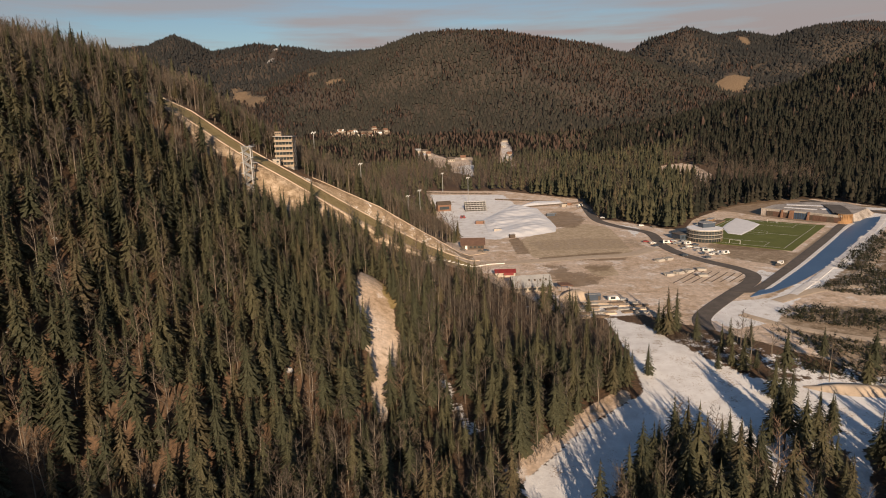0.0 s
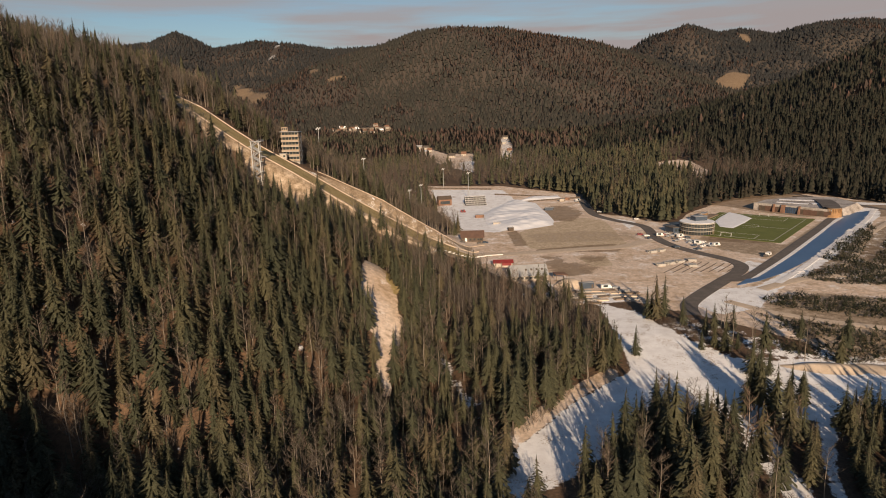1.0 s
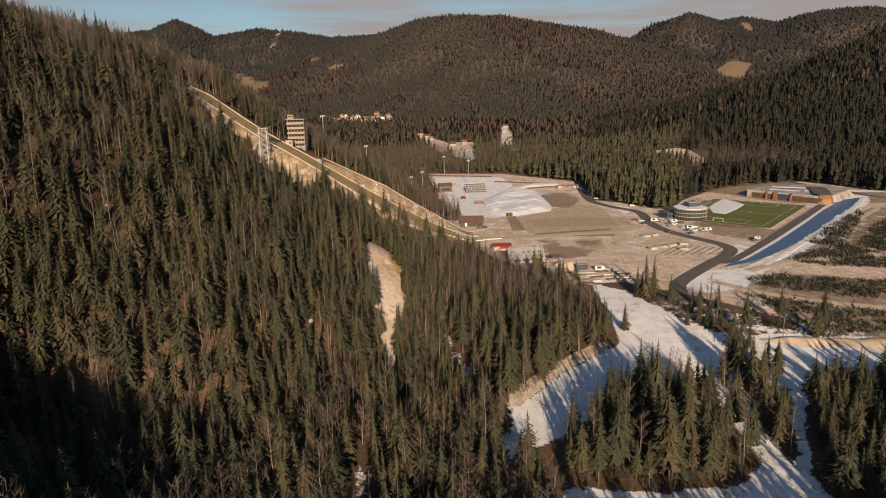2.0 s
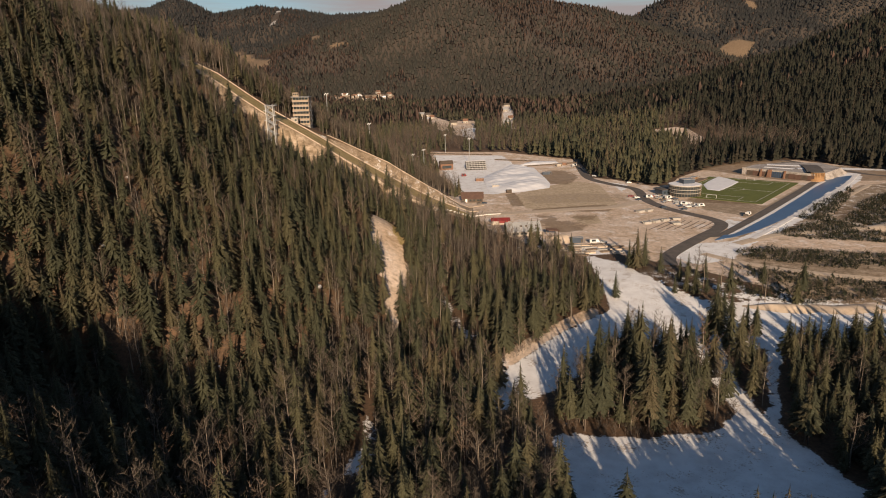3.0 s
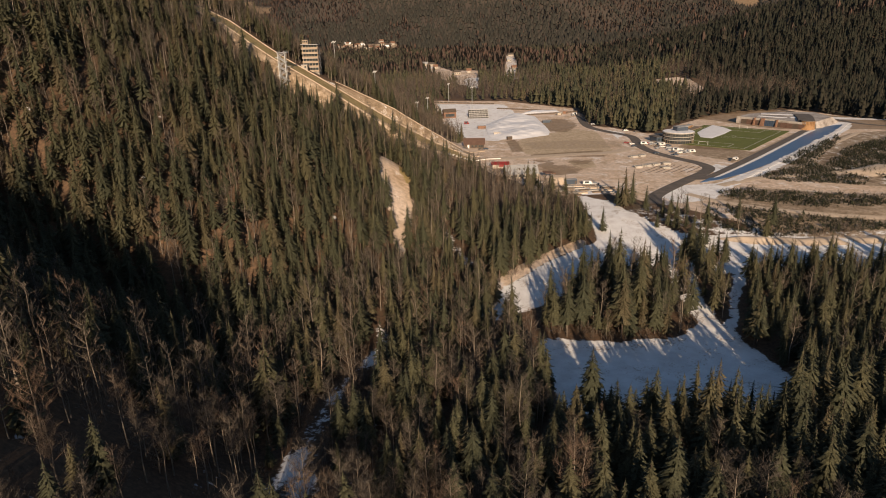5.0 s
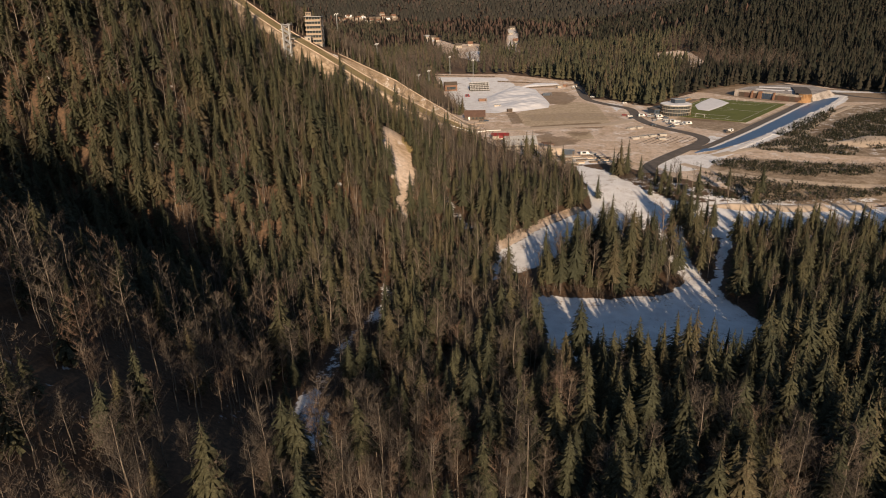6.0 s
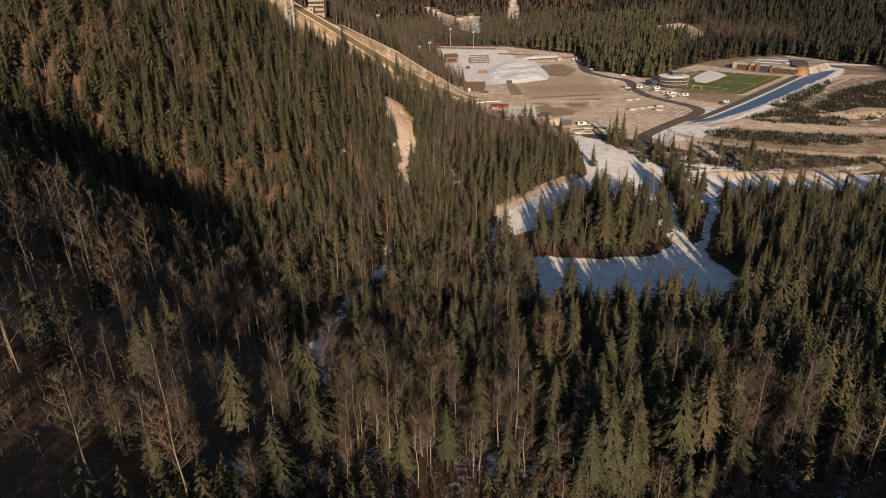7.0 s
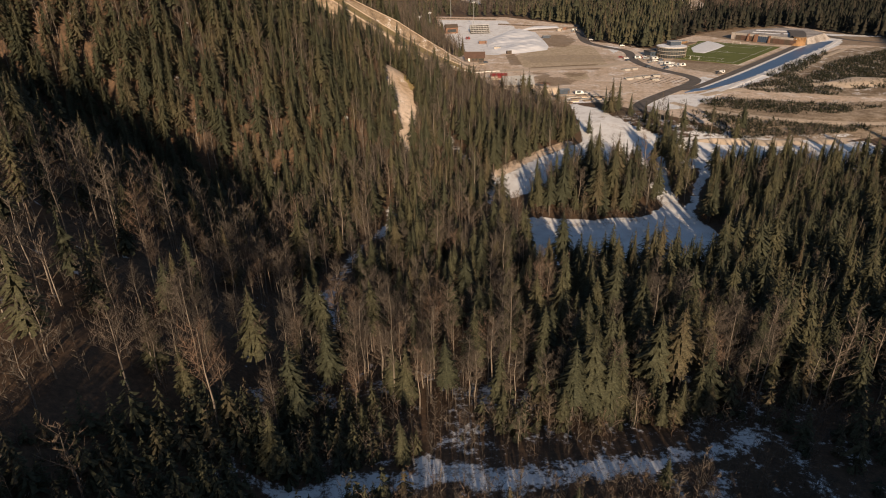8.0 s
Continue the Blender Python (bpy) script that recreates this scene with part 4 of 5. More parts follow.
def thing(name, at, label, category, group="", turn=0.0, kind=""):
    ob = new(name)
    ob.matrix_world = pose(*at, 0, 0, turn)
    return tagged(ob, label, category, group, kind)


def at_ground(px, py):
    return float(terrain(px, py))


def boxes(*items):
    bm = bmesh.new()
    for it in items:
        box(bm, *it)
    return bm


# ---- roads, pitch and water: sheets laid on the valley floor ----
def ribbon(name, path, width, mat, label, lift=0.15, kind="structure", category="road", step=4.0, shoulder=0.02):
    """A strip of even width along a smooth path, following the ground."""
    pts = [Vector(p) for p in path]
    fine = []
    for k in range(len(pts) - 1):
        a, b, c, d = pts[max(k - 1, 0)], pts[k], pts[k + 1], pts[min(k + 2, len(pts) - 1)]
        n = max(2, int((c - b).length / step))
        for j in range(n):
            t = j / n
            fine.append(0.5 * (2 * b + (c - a) * t + (2 * a - 5 * b + 4 * c - d) * t * t + (3 * b - a - 3 * c + d) * t ** 3))
    fine.append(pts[-1])
    bm, rows = bmesh.new(), []
    for k, p in enumerate(fine):
        d = (fine[min(k + 1, len(fine) - 1)] - fine[max(k - 1, 0)]).normalized()
        s = Vector((-d.y, d.x))
        row = []
        for u, drop in ((-0.5, -0.5 if shoulder < 0.03 else -lift - 0.03), (shoulder - 0.5, 0), (0, 0.04), (0.5 - shoulder, 0), (0.5, -0.5 if shoulder < 0.03 else -lift - 0.03)):
            q = p + s * width * u
            row.append(bm.verts.new((q.x, q.y, at_ground(q.x, q.y) + lift + drop)))
        if rows:
            for i in range(4):
                bm.faces.new((rows[-1][i], rows[-1][i + 1], row[i + 1], row[i]))
        rows.append(row)
    bmesh.ops.recalc_face_normals(bm, faces=bm.faces)
    return tagged(new(name, finish(bm, mat, name)), label, category, kind=kind)


def sheet(name, poly, mat, label, category, lift=0.12, thick=0.5, kind="structure"):
    """A flat plate over an outline on the level valley floor."""
    bm = bmesh.new()
    top = bm.faces.new([bm.verts.new((px, py, lift)) for px, py in poly])
    ext = bmesh.ops.extrude_face_region(bm, geom=[top])["geom"]
    bmesh.ops.translate(bm, vec=(0, 0, -thick), verts=[v for v in ext if isinstance(v, bmesh.types.BMVert)])
    bmesh.ops.recalc_face_normals(bm, faces=bm.faces)
    return tagged(new(name, finish(bm, mat, name)), label, category, kind=kind)


def heap(name, poly, height, mat, label, category, soft=6.0, step=2.0, rough=0.25, base=0.05, kind=""):
    """A mound over an outline: a fine sheet that swells inside and is pressed under at the edge."""
    x0, x1, y0, y1 = spot(poly)
    gx, gy = np.meshgrid(np.arange(x0 - 2, x1 + 2, step), np.arange(y0 - 2, y1 + 2, step))
    w = inside(poly, gx, gy, soft)
    z = terrain(gx, gy) + base - 0.4 + w * (height + 0.4) * (1 + rough * (wavy(gx, gy, 7, 5) - 0.5) + rough * 0.5 * (wavy(gx, gy, 2.5, 6) - 0.5))
    ny, nx = gx.shape
    i = (np.arange(ny - 1)[:, None] * nx + np.arange(nx - 1)).ravel()
    keep = (w.ravel()[i] + w.ravel()[i + nx + 1]) > 0.02
    i = i[keep]
    me = mesh_of(name, np.stack((gx, gy, z), 2).reshape(-1, 3), np.stack((i, i + 1, i + nx + 1, i + nx), 1).ravel(), np.full(len(i), 4), None, (mat,))
    me.polygons.foreach_set("use_smooth", np.ones(len(i), bool))
    return tagged(new(name, me), label, category, kind=kind)


ribbon("road_1", [(165, 720), (153, 678), (145, 617), (140, 555), (150, 519), (164, 488), (158, 440), (160, 411), (168, 387), (177, 368), (179, 351), (170, 335), (154, 318), (131, 293), (119, 277), (115, 262)],
       8.5, M_ASPHALT, "dark asphalt valley road with a sharp bend")
ribbon("road_2", [(152, 320), (167, 321), (200, 356), (252, 415), (300, 470), (318, 492), (326, 500)], 6.5, M_ASPHALT, "dark asphalt road along the blue channel", 0.22)
ribbon("road_3", [(300, 668), (342, 660), (374, 640), (384, 592), (392, 562), (397, 534), (425, 505), (480, 480)], 7, M_ASPHALT, "asphalt road past the tunnel building", 0.18)
ribbon("track_1", [(8, 400), (25, 400), (39, 399), (66, 403), (97, 409), (124, 412), (150, 432)], 11, M_GRAVEL, "pale gravel track across the outrun", 0.16, shoulder=0.12, category="track")
ribbon("track_2", [(140, 282), (146, 272), (153, 263), (177, 245), (216, 231), (300, 222)], 6.0, M_GRAVEL, "pale gravel track through the shrubs", 0.15, shoulder=0.12, category="track")
ribbon("track_3", [(166, 300), (200, 318), (240, 325), (300, 340), (400, 350)], 7.0, M_GRAVEL, "pale gravel track beside the shrubs", 0.15, shoulder=0.12, category="track")
ribbon("track_4", [(232, 340), (262, 372), (300, 420), (360, 480)], 5.0, M_GRAVEL, "pale gravel path through the shrub land", 0.15, shoulder=0.12, category="track")
ribbon("path_1", [(-172, 401), (-154, 401), (-118, 401.3), (-93, 401.3), (-66, 401), (-34, 401), (-9, 401.5), (8, 402), (24, 410)], 2.0, M_GRAVEL, "pale stepped path along the jump's upper edge", 0.5, category="path", step=2.5)
ribbon("path_2", [(-150, 374.5), (-117, 374), (-93, 374.2), (-69, 373), (-49, 371), (-25, 369), (-2, 372)], 1.3, M_GRAVEL, "pale stepped path along the jump's lower edge", 0.5, category="path", step=2.5)
ribbon("path_3", [(-84, 411), (-66, 412.5), (-36, 412.5), (-14, 413), (2, 415), (16, 424), (30, 432)], 1.4, M_GRAVEL, "narrow trodden path on top of the earth bank", 0.3, category="path", step=2.5)

sheet("water_1", [(157, 308), (184, 338), (211, 367), (268, 430), (327, 495), (350, 520), (378, 532), (364, 512), (330, 472), (292, 430), (250, 384), (213, 348), (192, 329), (172, 315)], M_ICE,
      "long blue ice-covered water channel with snowy banks", "water")


M_VERGE = plain("trodden_snow", (0.60, 0.56, 0.53), (0.90, 0.89, 0.88), 0.35, 0.8, bumpy=0.5, depth=0.2)
ribbon("snow_verge_1", [(163, 312), (186, 336), (224, 377), (273, 433), (310, 476), (336, 504)], 3.2, M_VERGE, "narrow snowy verge between road and channel", 0.2, category="verge", step=3)
ribbon("snow_verge_2", [(180, 310), (210, 340), (251, 384), (293, 430), (346, 488), (386, 538)], 4.0, M_VERGE, "snowy bank along the blue channel", 0.2, category="verge", step=3)


M_DECK = plain("snowy_roof_gravel", (0.10, 0.076, 0.056), (0.62, 0.57, 0.53), 0.09, bumpy=0.5, depth=0.15)


def pitch():
    corner, u = Vector((234, 409)), (Vector((312, 500)) - Vector((234, 409))).normalized()
    v = (Vector((214, 482)) - Vector((234, 409)))
    v = (v - u * v.dot(u)).normalized()
    L, B = 117.0, 76.0
    m = Matrix(((u.x, v.x, 0, corner.x), (u.y, v.y, 0, corner.y), (0, 0, 1, 0), (0, 0, 0, 1)))
    ob = new("football_pitch")
    ob.matrix_world = m
    tagged(ob, "green artificial football pitch with faint white lines", "pitch", kind="structure")
    part("turf", boxes(((L / 2, B / 2, -0.3), (L, B, 0.5))), M_TURF, ob)
    w = 0.22
    def line(a, b, c, d):
        part("line", boxes((((a + c) / 2, (b + d) / 2, 0.2), (abs(c - a) + w, abs(d - b) + w, 0.03))), M_WHITE, ob)
    i = 6.0
    for a, b, c, d in ((i, i, L - i, i), (i, B - i, L - i, B - i), (i, i, i, B - i), (L - i, i, L - i, B - i), (L / 2, i, L / 2, B - i)):
        line(a, b, c, d)
    for s, e in ((i, i + 16), (L - i, L - i - 16)):
        line(s, B / 2 - 19, e, B / 2 - 19)
        line(s, B / 2 + 19, e, B / 2 + 19)
        line(e, B / 2 - 19, e, B / 2 + 19)
    bm = bmesh.new()
    ring = [[bm.verts.new((L / 2 + r * math.cos(t * 0.131), B / 2 + r * math.sin(t * 0.131), 0.23)) for t in range(48)] for r in (9.0, 9.25)]
    for t in range(48):
        bm.faces.new((ring[0][t], ring[1][t], ring[1][(t + 1) % 48], ring[0][(t + 1) % 48]))
    part("centre_circle", bm, M_WHITE, ob)
    for gx, turn in ((i + 0.2, 0), (L - i - 0.2, 180)):
        g = m @ Vector((gx, B / 2, 0.2))
        goal = new("football_goal")
        goal.matrix_world = Matrix.Translation(g) @ m.to_3x3().to_4x4() @ pose(0, 0, 0, 0, 0, turn)
        tagged(goal, "white football goal standing on the green pitch", "goal", "goals on the pitch")
        for yy in (-3.66, 3.66):
            bm = bmesh.new()
            bar(bm, (0, yy, 0), (0, yy, 2.44), 0.09)
            part("post", bm, M_WHITE, goal)
            bm = bmesh.new()
            bar(bm, (0, yy, 2.44), (-1.8, yy, 0), 0.05)
            part("stay", bm, M_WHITE, goal)
        bm = bmesh.new()
        bar(bm, (0, -3.75, 2.44), (0, 3.75, 2.44), 0.09)
        part("crossbar", bm, M_WHITE, goal)


pitch()
tr = random.Random(9)
for k in range(34):
    t = tr.uniform(0.10, 0.97)
    cx, cy = 176 + 208 * t, 306 + 230 * t
    n, w, b = tr.uniform(2.0, 7.5), tr.uniform(0.8, 3.2), tr.uniform(-0.25, 0.25)
    heap("snow_tongue", [(cx, cy), (cx + w, cy + w * 1.05), (cx + w * 0.6 + n * (0.72 + b), cy + w * 0.5 - n * (0.62 - b)), (cx + n * (0.7 + b), cy - n * (0.68 - b))], 0.3, M_VERGE, "small tongue of snow on the channel's bank", "snow", 0.6, 0.8)
heap("snow_sheet", [(221, 476), (228, 468), (248, 490), (264, 511), (264, 530), (260, 546), (240, 520), (228, 502)], 0.22, M_SNOW, "thin white snow sheet on the green pitch", "snow", 0.8, 1.0, 0.1, 0.2)
heap("snow_depot", [(40, 569), (59, 616), (79, 655), (93, 632), (97, 559), (89, 510), (69, 496), (52, 488), (42, 512)], 2.4, M_SNOW, "large white mound of stored snow", "snow", 9, 2.0, 0.7)
heap("snow_bank", [(83, 649), (100, 676), (129, 680), (128, 660), (104, 652)], 1.6, M_SNOW, "long low bank of snow by the road", "snow", 6, 2.0, 0.7)
heap("gravel_mound", [(62, 318), (72, 324), (76, 316), (68, 310)], 3.5, M_GRAVEL, "heap of pale gravel beside the shed", "heap", 3, 1.2)
heap("earth_bank", [(127, 207), (140, 201), (165, 197), (205, 199), (205, 206), (165, 205), (142, 208)], 0.9, M_GRAVEL, "eroded pale earth bank above the snow", "bank", 3.5, 1.0, 2.2, kind="structure")
heap("earth_mound", [(258, 328), (285, 344), (310, 340), (300, 322), (270, 316)], 2.0, M_GRAVEL, "low spread heap of pale earth", "heap", 6, 2.0)


# ---- the ski jump's buildings ----
def judges_tower():
    z = at_ground(-101, 411)
    ob = thing("judges_tower", (-101.3, 412, z - 6), "tall weathered wooden judges' tower with open window bands", "tower")
    w, d, base = 11.5, 9.0, 5.0
    floors, storey = 6, 3.25
    part("base", boxes(((0, d / 2, 0), (w, d, base + 0.5))), M_CONCRETE, ob, "pale concrete base")
    for k in range(floors):
        zz = base + 0.5 + k * storey
        part("floor_slab", boxes(((0, d / 2 - 0.5, zz), (w + 0.5, d + 1.4, 0.28))), M_CONCRETE, ob)
        part("parapet", boxes(((0, -0.95, zz + 0.28), (w + 0.3, 0.2, 1.25))), M_PALEWOOD, ob)
        part("back_wall", boxes(((0, d - 0.1, zz + 0.28), (w, 0.25, storey - 0.28))), M_PALEWOOD, ob)
        for s in (-1, 1):
            part("side_wall", boxes(((s * (w / 2 - 0.1), d / 2 + 0.3, zz + 0.28), (0.25, d - 0.9, storey - 0.28))), M_PALEWOOD, ob)
        win = part("window_band", boxes(((0, 0.5, zz + 1.25), (w - 0.4, 0.12, storey - 1.3))), M_GLASS, ob, "dark recessed windows")
        part("breast", boxes(((0, 0.45, zz + 0.28), (w - 0.4, 0.2, 0.97))), M_PALEWOOD, ob)
        for j in range(6):
            part("mullion", boxes(((-w / 2 + 0.4 + j * (w - 0.8) / 5, 0.36, zz + 0.3), (0.22, 0.2, storey - 0.3))), M_PALEWOOD, win)
    top = base + 0.5 + floors * storey
    part("roof", boxes(((0, d / 2 - 0.5, top), (w + 1.2, d + 2.2, 0.45), 0.0, 0.03)), M_ROOF, ob)
    cabin = part("cabin", boxes(((-3.4, 3.2, top + 0.4), (4.2, 4.5, 3.0))), M_PALEWOOD, ob)
    part("cabin_roof", boxes(((-3.4, 3.2, top + 3.4), (5.0, 5.4, 0.3))), M_DARKWOOD, cabin)
    for j in range(3):
        part("cabin_window", boxes(((-4.7 + j * 1.3, 0.9, top + 1.7), (0.9, 0.12, 1.0))), M_GLASS, cabin)
    bm = bmesh.new()
    for k in range(floors - 1):
        zz = base + 0.8 + k * storey
        bar(bm, (w / 2 + 0.5, 1, zz), (w / 2 + 0.5, d - 1, zz + storey), 0.12)
    part("outer_stair", bm, M_STEEL, ob)
    annex = thing("start_cabin", (-104.6, 404.6, at_ground(-104.6, 404.6) - 0.8), "small pale cabin at the judges' tower foot", "cabin")
    part("wall", boxes(((0, 0, 0), (4.5, 3.0, 3.6))), M_PLASTER, annex)
    part("roof", boxes(((0, 0, 3.6), (5.0, 3.6, 0.25))), M_ROOF, annex)
    part("window", boxes(((0.8, -1.52, 1.6), (1.4, 0.1, 1.1))), M_GLASS, annex)


judges_tower()


def stair_tower():
    z0 = at_ground(-110, 361.5) - 0.6
    ob = thing("stair_tower", (-110, 361.5, z0), "slender galvanised steel stair tower with zigzag flights", "tower")
    h, w, d = 23.6, 4.6, 3.0
    for sx in (-1, 1):
        for sy in (-1, 1):
            part("column", boxes(((sx * w / 2, sy * d / 2, -3), (0.46, 0.46, h + 3))), M_STEEL, ob)
    n = 8
    for k in range(n):
        za, zb = k * h / n, (k + 1) * h / n
        s = 1 if k % 2 else -1
        bm = bmesh.new()
        for yy in (-d / 2 - 0.1, -d / 2 + 1.2):
            bar(bm, (-s * w / 2, yy, za), (s * w / 2, yy, zb), 0.30, 4)
            bar(bm, (-s * w / 2, yy, za + 1.1), (s * w / 2, yy, zb + 1.1), 0.12, 4)
        for j in range(10):
            t = (j + 0.5) / 10
            box(bm, (-s * w / 2 + s * w * t, -d / 2 + 0.55, za + (zb - za) * t), (w / 10, 1.25, 0.08))
        part("flight", bm, M_STEEL, ob)
        part("landing", boxes(((s * (w / 2 + 0.5), 0, zb - 0.1), (1.9, d + 0.8, 0.34))), M_STEEL, ob)
        bm = bmesh.new()
        bar(bm, (-w / 2, d / 2, za), (w / 2, d / 2, zb), 0.09, 4)
        bar(bm, (w / 2, d / 2, za), (-w / 2, d / 2, zb), 0.09, 4)
        part("brace", bm, M_STEEL, ob)
    bm = bmesh.new()
    box(bm, (0, 3.0, h), (w + 1.2, d + 7.5, 0.25))
    part("platform", bm, M_STEEL, ob)
    for sx in (-1, 1):
        bm = bmesh.new()
        for zz in (0.6, 1.15):
            bar(bm, (sx * (w / 2 + 0.5), -d / 2, h + zz), (sx * (w / 2 + 0.5), d / 2 + 5.5, h + zz), 0.06, 4)
        for yy in (-1.5, 0.8, 3.1, 5.4, 7.0):
            bar(bm, (sx * (w / 2 + 0.5), yy, h), (sx * (w / 2 + 0.5), yy, h + 1.15), 0.06, 4)
        part("railing", bm, M_STEEL, ob)
    part("footing", boxes(((0, 0, -3.2), (w + 1.5, d + 1.5, 3.4))), M_CONCRETE, ob)
    for px in (3.4,):
        arm = part("catwalk", boxes(((w / 2 + 1.8, -0.4, h * 0.62), (3.2, 1.4, 0.2))), M_STEEL, ob)


stair_tower()


def barrier():
    """White boards that edge the outrun."""
    path = [(-8, 368), (2, 377), (13, 383), (22, 392), (30, 396), (40, 397)]
    ob = thing("outrun_boards", (0, 0, 0), "white board fence around the jump's outrun", "fence")
    for (ax, ay), (bx, by) in zip(path, path[1:]):
        n = max(1, int(math.hypot(bx - ax, by - ay) / 3))
        for j in range(n):
            t = (j + 0.5) / n
            px, py = ax + (bx - ax) * t, ay + (by - ay) * t
            part("board", boxes(((px, py, at_ground(px, py) - 0.1), (math.hypot(bx - ax, by - ay) / n - 0.06, 0.14, 0.75), math.atan2(by - ay, bx - ax))), M_WHITE, ob)


barrier()


# ---- valley buildings ----
def round_hall():
    ob = thing("round_hall", (194, 455, 0), "round three-storey glass hall with snow-covered flat roof", "building")
    ob.matrix_world = ob.matrix_world @ Matrix.Diagonal((0.86, 0.86, 0.80, 1))
    def drum(r, z, h, mat, name, label="", r2=None, parent=ob, cut=0):
        bm = bmesh.new()
        bmesh.ops.create_cone(bm, segments=56, radius1=r, radius2=r2 or r, depth=h, cap_ends=True, matrix=Matrix.Translation((0, 0, z + h / 2)))
        return part(name, bm, mat, parent, label)
    drum(13.2, 0, 3.4, M_GLASS, "ground_storey", "dark glazed ground storey")
    drum(14.6, 3.4, 0.6, M_CONCRETE, "floor_band")
    drum(14.0, 4.1, 2.8, M_GLASS, "middle_storey", "dark glazed middle storey")
    drum(14.9, 6.9, 0.6, M_CONCRETE, "floor_band")
    drum(14.2, 7.6, 2.8, M_GLASS, "upper_storey", "dark glazed upper storey")
    drum(15.2, 10.4, 0.9, M_CONCRETE, "roof_rim")
    drum(14.4, 11.3, 0.25, M_SNOW, "roof_snow", "white snow on the flat roof")
    for k in range(36):
        a = k * math.tau / 36
        part("mullion", boxes(((14.35 * math.cos(a), 14.35 * math.sin(a), 0.0), (0.22, 0.22, 10.4), a)), M_WOOD, ob)
    for zz in (5.3, 8.7):
        bm = bmesh.new()
        ring = [(14.8 * math.cos(k * math.tau / 40), 14.8 * math.sin(k * math.tau / 40), zz) for k in range(40)]
        for k in range(40):
            bar(bm, ring[k], ring[(k + 1) % 40], 0.08, 4)
        part("rail", bm, M_STEEL, ob)
    house = part("roof_house", boxes(((3, 4, 11.4), (11.5, 8.0, 4.2), 0.2)), M_BLUE, ob, "blue-grey rooftop plant room")
    part("roof_house_roof", boxes(((3, 4, 15.6), (12.5, 9.0, 0.35), 0.2)), M_ROOF, house)
    for k in range(5):
        part("roof_house_window", boxes(((-0.4 + k * 1.6, 0.3 + k * 0.32, 12.4), (1.1, 0.2, 1.5), 0.2)), M_GLASS, house)
    wing = thing("low_wing", (181, 462, 0), "low dark flat wing beside the round hall", "building")
    part("wall", boxes(((0, 0, 0), (13, 10, 4.2), 0.3)), M_BLUE, wing)
    part("roof", boxes(((0, 0, 4.2), (13.8, 10.8, 0.4), 0.3)), M_ASPHALT, wing)
    for k in range(4):
        part("window", boxes(((-4 + k * 2.6 + 1.5, -5.0 + (-4 + k * 2.6) * 0.31 + 0.3, 1.3), (1.6, 0.3, 1.6), 0.3)), M_GLASS, wing)


round_hall()


def terrace():
    """Site huts, planks and a terrace behind the hall."""
    ob = thing("terrace", (222, 512, 0), "long wooden terrace with rails behind the round hall", "terrace", turn=48)
    part("deck", boxes(((0, 0, 0), (58, 7, 1.0))), M_WOOD, ob)
    for k in range(15):
        part("post", boxes(((-28 + k * 4, 3.3, 1.0), (0.2, 0.2, 1.2))), M_WOOD, ob)
    part("handrail", boxes(((0, 3.3, 2.2), (57, 0.2, 0.15))), M_WOOD, ob)
    part("retaining_wall", boxes(((0, 5.5, 0), (60, 0.6, 3.0))), M_CONCRETE, ob)
    for k, (dx, w) in enumerate(((12, 9), (-8, 6))):
        c = thing("site_hut", (222 + dx * 0.67, 520 + dx * 0.74, 0), "pale wooden site hut at the wood's edge", "hut", "site huts", 48)
        part("wall", boxes(((0, 0, 0), (w, 4, 3.0))), M_LARCH, c)
        part("roof", boxes(((0, 0, 3.0), (w + 0.8, 4.8, 0.3))), M_ROOF, c)
        part("door", boxes(((w / 4, -2.03, 0), (1.0, 0.1, 2.1))), M_DARKWOOD, c)


terrace()


